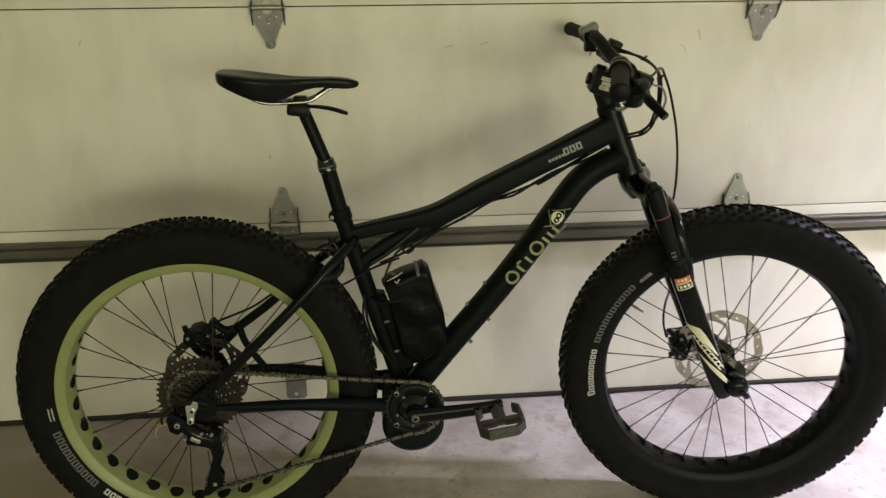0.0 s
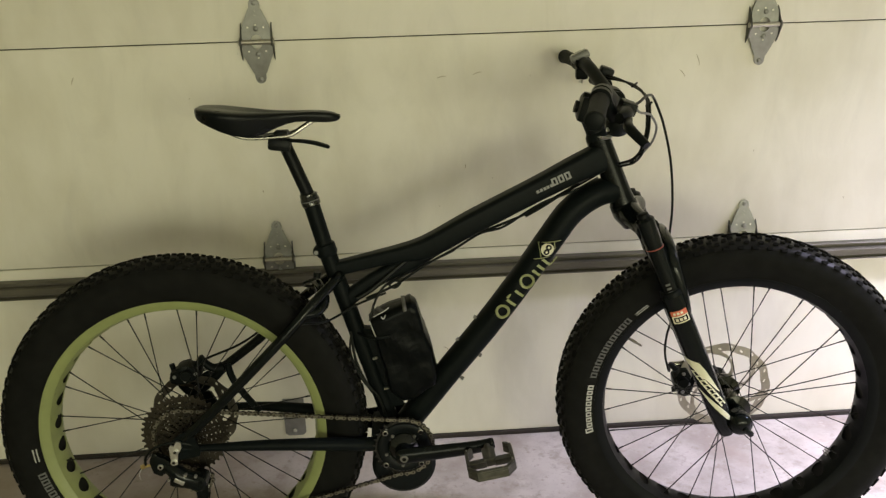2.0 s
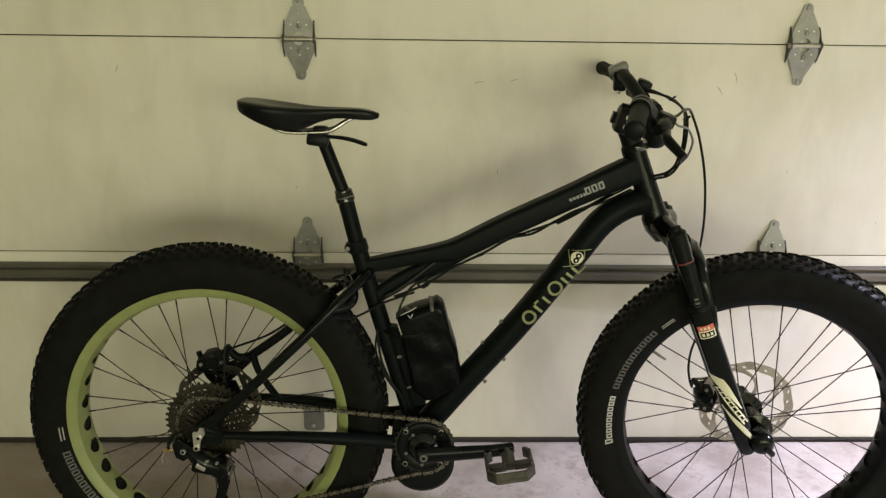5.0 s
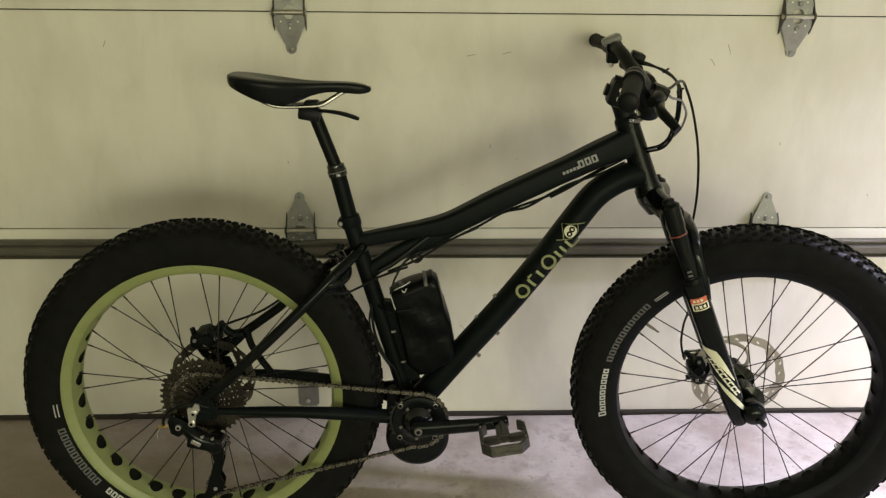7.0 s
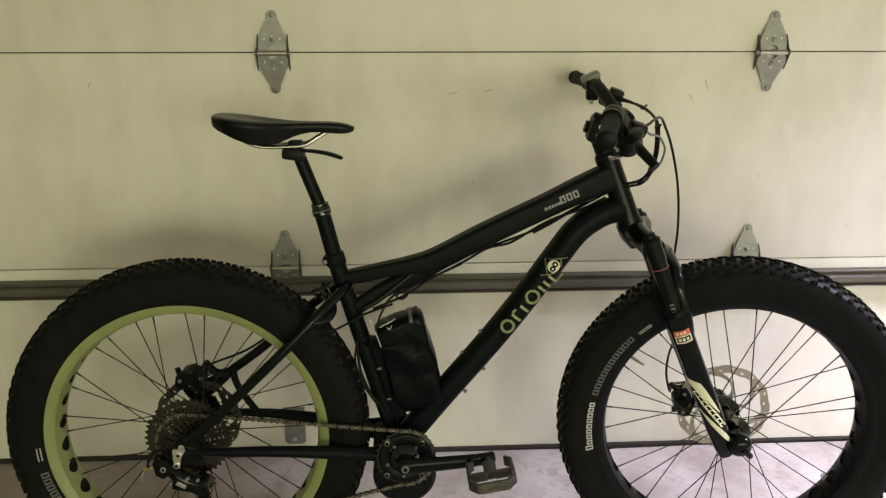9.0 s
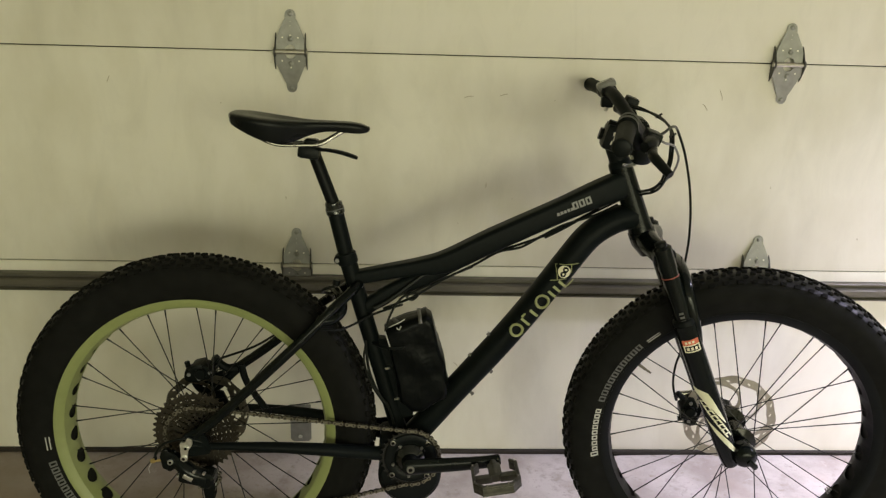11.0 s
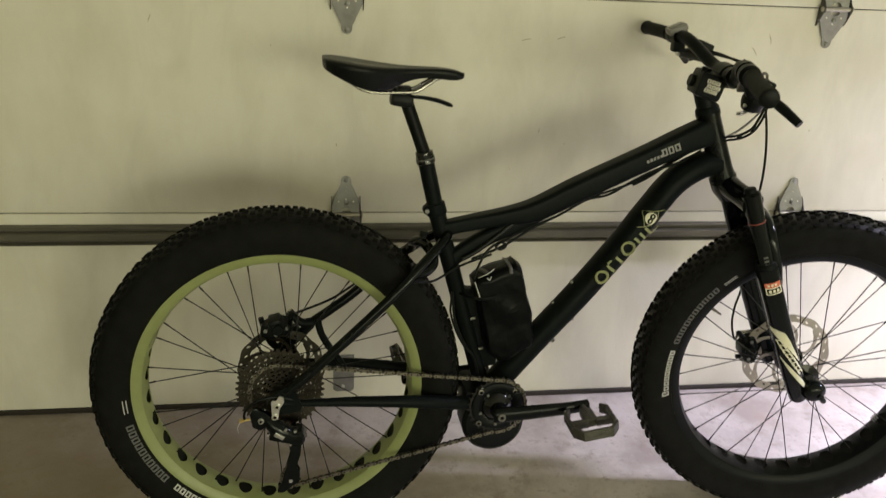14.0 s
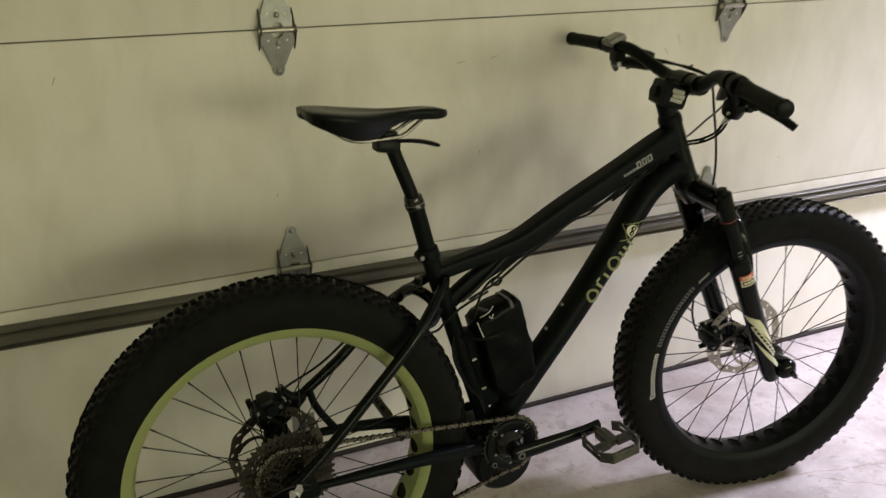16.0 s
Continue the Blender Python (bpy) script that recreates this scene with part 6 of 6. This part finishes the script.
bm = bmesh.new()
slab(bm, [(0.356, 0.566), (0.388, 0.562), (0.402, 0.510), (0.424, 0.432), (0.446, 0.412), (0.444, 0.392), (0.412, 0.386), (0.398, 0.400)], -0.010, 0.012)
part("pack_mount", bm, M_FRAME, PACK)


def tape(pts, w, mat, lift=0.0016):
    """A strip of tape over the pack: middle points and half width along the pack."""
    bm = bmesh.new()
    rows = []
    line = smooth_line(pts, 3)
    for i, q in enumerate(line):
        t = (line[min(i + 1, len(line) - 1)] - line[max(i - 1, 0)]).normalized()
        s = t.cross((q - Vector((cx, 0, cz))).normalized()).normalized()
        rows.append([bm.verts.new(q + s * w), bm.verts.new(q - s * w)])
    for a, b in zip(rows, rows[1:]):
        bm.faces.new((a[0], a[1], b[1], b[0]))
    ob = part("tape_strip", bm, mat, PACK, "silver tape")
    th = ob.modifiers.new("thick", 'SOLIDIFY')
    th.thickness, th.offset = 0.0008, 0
    return ob


tape([(0.452, 0.008, 0.6235), (0.453, -0.014, 0.6245), (0.454, -0.038, 0.6230), (0.455, -0.047, 0.617), (0.456, -0.0495, 0.610)], 0.0036, M_TAPEGREY)
tape([(0.398, 0.004, 0.6025), (0.404, -0.015, 0.6055), (0.414, -0.036, 0.6040), (0.420, -0.043, 0.601)], 0.0042, M_TAPEGREY)
part("pack_wire", tube(bmesh.new(), smooth_line([(0.393, -0.036, 0.597), (0.400, -0.042, 0.603), (0.412, -0.040, 0.608), (0.424, -0.030, 0.6125)], 5), 0.0012, 8), M_TYREINK, PACK, "pale wire end")
part("pack_wire", tube(bmesh.new(), smooth_line([(0.408, -0.045, 0.600), (0.413, -0.047, 0.596), (0.417, -0.044, 0.603)], 4), 0.0012, 8), M_TYREINK, PACK, "pale wire end")
part("pack_wire", tube(bmesh.new(), smooth_line([(0.385, -0.040, 0.590), (0.391, -0.044, 0.572), (0.397, -0.046, 0.556)], 5), 0.0013, 8), M_TYREINK, PACK, "pale wire")
part("pack_strap", tube(bmesh.new(), smooth_line([(0.352, -0.006, 0.560), (0.366, -0.024, 0.556), (0.392, -0.046, 0.556), (0.425, -0.051, 0.560)], 5), 0.0032, 8, (0, 1, 0), 0.5), M_PLASTIC, PACK)


# -- hoses and cables --
part("cable_wrap", tube(bmesh.new(), smooth_line([(0.362, -0.016, 0.631), (0.388, -0.015, 0.645), (0.420, -0.014, 0.669), (0.466, -0.010, 0.704), (0.500, 0.000, 0.718)], 5), 0.0054, 10), M_HOSE, BIKE)


def hose(pts, r=0.0025, mat=None, name="cable", label=""):
    return part(name, tube(bmesh.new(), smooth_line(pts, 8), r, 8), mat or M_HOSE, BIKE, label)


# front brake hose: from the right lever over the front and down the left leg to the caliper
hose([st(0.206, 0.062, -0.152), (0.885, -0.130, 1.006), (0.906, -0.095, 1.011), (0.930, -0.045, 1.010), (0.954, 0.004, 1.000), (0.978, 0.026, 0.960), (0.993, 0.036, 0.920), (1.003, 0.039, 0.880), (1.009, 0.040, 0.840), (1.013, 0.043, 0.800), (1.016, 0.050, 0.760), (1.018, 0.064, 0.715), (1.024, 0.092, 0.660), (1.034, 0.112, 0.605), (1.046, 0.116, 0.545), (1.046, 0.112, 0.498), (1.036, 0.108, 0.462), (1.033, 0.104, 0.420), (1.040, 0.094, 0.384), FC @ Vector((0.04, 0, 0.024))], 0.0026, None, "brake_hose", "black front brake hose")
hose([st(0.212, 0.066, -0.160), (0.884, -0.140, 0.990), (0.904, -0.110, 0.984), (0.924, -0.079, 0.976), (0.948, -0.037, 0.952), (0.957, -0.006, 0.932), (0.961, 0.026, 0.911), (0.953, 0.040, 0.894), (0.938, 0.051, 0.877), (0.908, 0.050, 0.864), (0.870, 0.040, 0.855), (0.840, 0.026, 0.848), (0.800, 0.016, 0.830)], 0.0023, M_HOSEGREY, "cable", "pale grey gear cable")
# the left lever's hose and wire, tied together, round to the right of the head tube
hose([st(0.217, 0.066, 0.152), (0.918, 0.105, 1.027), (0.926, 0.049, 1.023), (0.930, 0.005, 1.014), (0.928, -0.035, 1.003), (0.919, -0.070, 0.990), (0.914, -0.088, 0.972), (0.912, -0.092, 0.950), (0.909, -0.086, 0.930), (0.908, -0.066, 0.906), (0.904, -0.030, 0.887), (0.894, 0.012, 0.874), (0.868, 0.036, 0.861), (0.838, 0.032, 0.848), (0.795, 0.012, 0.828), (0.700, -0.014, 0.786), (0.600, 0.012, 0.742)], 0.0026, None, "brake_hose", "black rear brake hose")
hose([st(0.225, 0.062, 0.158), (0.912, 0.100, 1.031), (0.928, 0.045, 1.019), (0.933, 0.001, 1.010), (0.932, -0.036, 0.999), (0.924, -0.071, 0.986), (0.918, -0.090, 0.968), (0.915, -0.096, 0.948), (0.912, -0.090, 0.926), (0.911, -0.068, 0.901), (0.907, -0.032, 0.881), (0.897, 0.012, 0.868), (0.870, 0.039, 0.855), (0.838, 0.030, 0.842), (0.780, 0.004, 0.820), (0.735, -0.016, 0.800), (0.700, -0.018, 0.782)], 0.0024)
# under the top tube, past the pack and down to the motor
hose([(0.850, 0.014, 0.846), (0.800, -0.008, 0.828), (0.740, -0.010, 0.808), (0.700, -0.008, 0.786), (0.655, -0.008, 0.760), (0.610, -0.010, 0.750), (0.560, -0.012, 0.722), (0.500, -0.014, 0.692), (0.440, -0.016, 0.655), (0.380, -0.016, 0.630)], 0.0026)
hose([(0.560, 0.000, 0.716), (0.500, 0.004, 0.688), (0.446, -0.014, 0.668), (0.428, -0.020, 0.657), (0.438, -0.022, 0.651), (0.449, -0.018, 0.659), (0.436, -0.016, 0.664), (0.412, -0.018, 0.648), (0.394, -0.022, 0.616), (0.385, -0.026, 0.585)], 0.0024)
hose([(0.420, -0.018, 0.640), (0.360, -0.024, 0.620), (0.322, -0.034, 0.602), (0.296, -0.054, 0.598), (0.262, -0.072, 0.604), (0.244, -0.080, 0.606)], 0.0024)
hose([(0.345, -0.014, 0.560), (0.352, -0.020, 0.500), (0.372, -0.024, 0.450), (0.392, -0.024, 0.420), (0.405, -0.024, 0.380)], 0.0028)
hose([(0.348, -0.012, 0.565), (0.342, -0.020, 0.520), (0.358, -0.026, 0.470), (0.382, -0.026, 0.430)], 0.0022)
# rear brake hose along the left stay
hose([(0.320, 0.050, 0.668), (0.262, 0.085, 0.628), (0.180, 0.094, 0.560), (0.110, 0.092, 0.510), (0.040, 0.078, 0.486), (0.026, 0.068, 0.484)], 0.0025, None, "brake_hose", "black rear brake hose")
hose([(0.284, -0.016, 0.676), (0.262, -0.012, 0.668), (0.258, 0.010, 0.655), (0.280, 0.030, 0.645)], 0.003)
part("cable_stop", tube(bmesh.new(), [(0.286, 0.004, 0.684), (0.284, 0.004, 0.672)], 0.008, 10), M_PLASTIC, BIKE)
for q in (Vector((0.927, 0.047, 1.021)), Vector((0.924, -0.060, 0.993)), Vector((0.909, -0.068, 0.905)), Vector((0.905, -0.030, 0.884))):
    part("cable_tie", tube(bmesh.new(), [q - upw * 0.002, q + upw * 0.002], 0.0056, 8), M_PLASTIC, BIKE)
    part("tie_tail", tube(bmesh.new(), [q, q + fwd * 0.009 + upw * 0.003], 0.0022, 6), M_PLASTIC, BIKE)
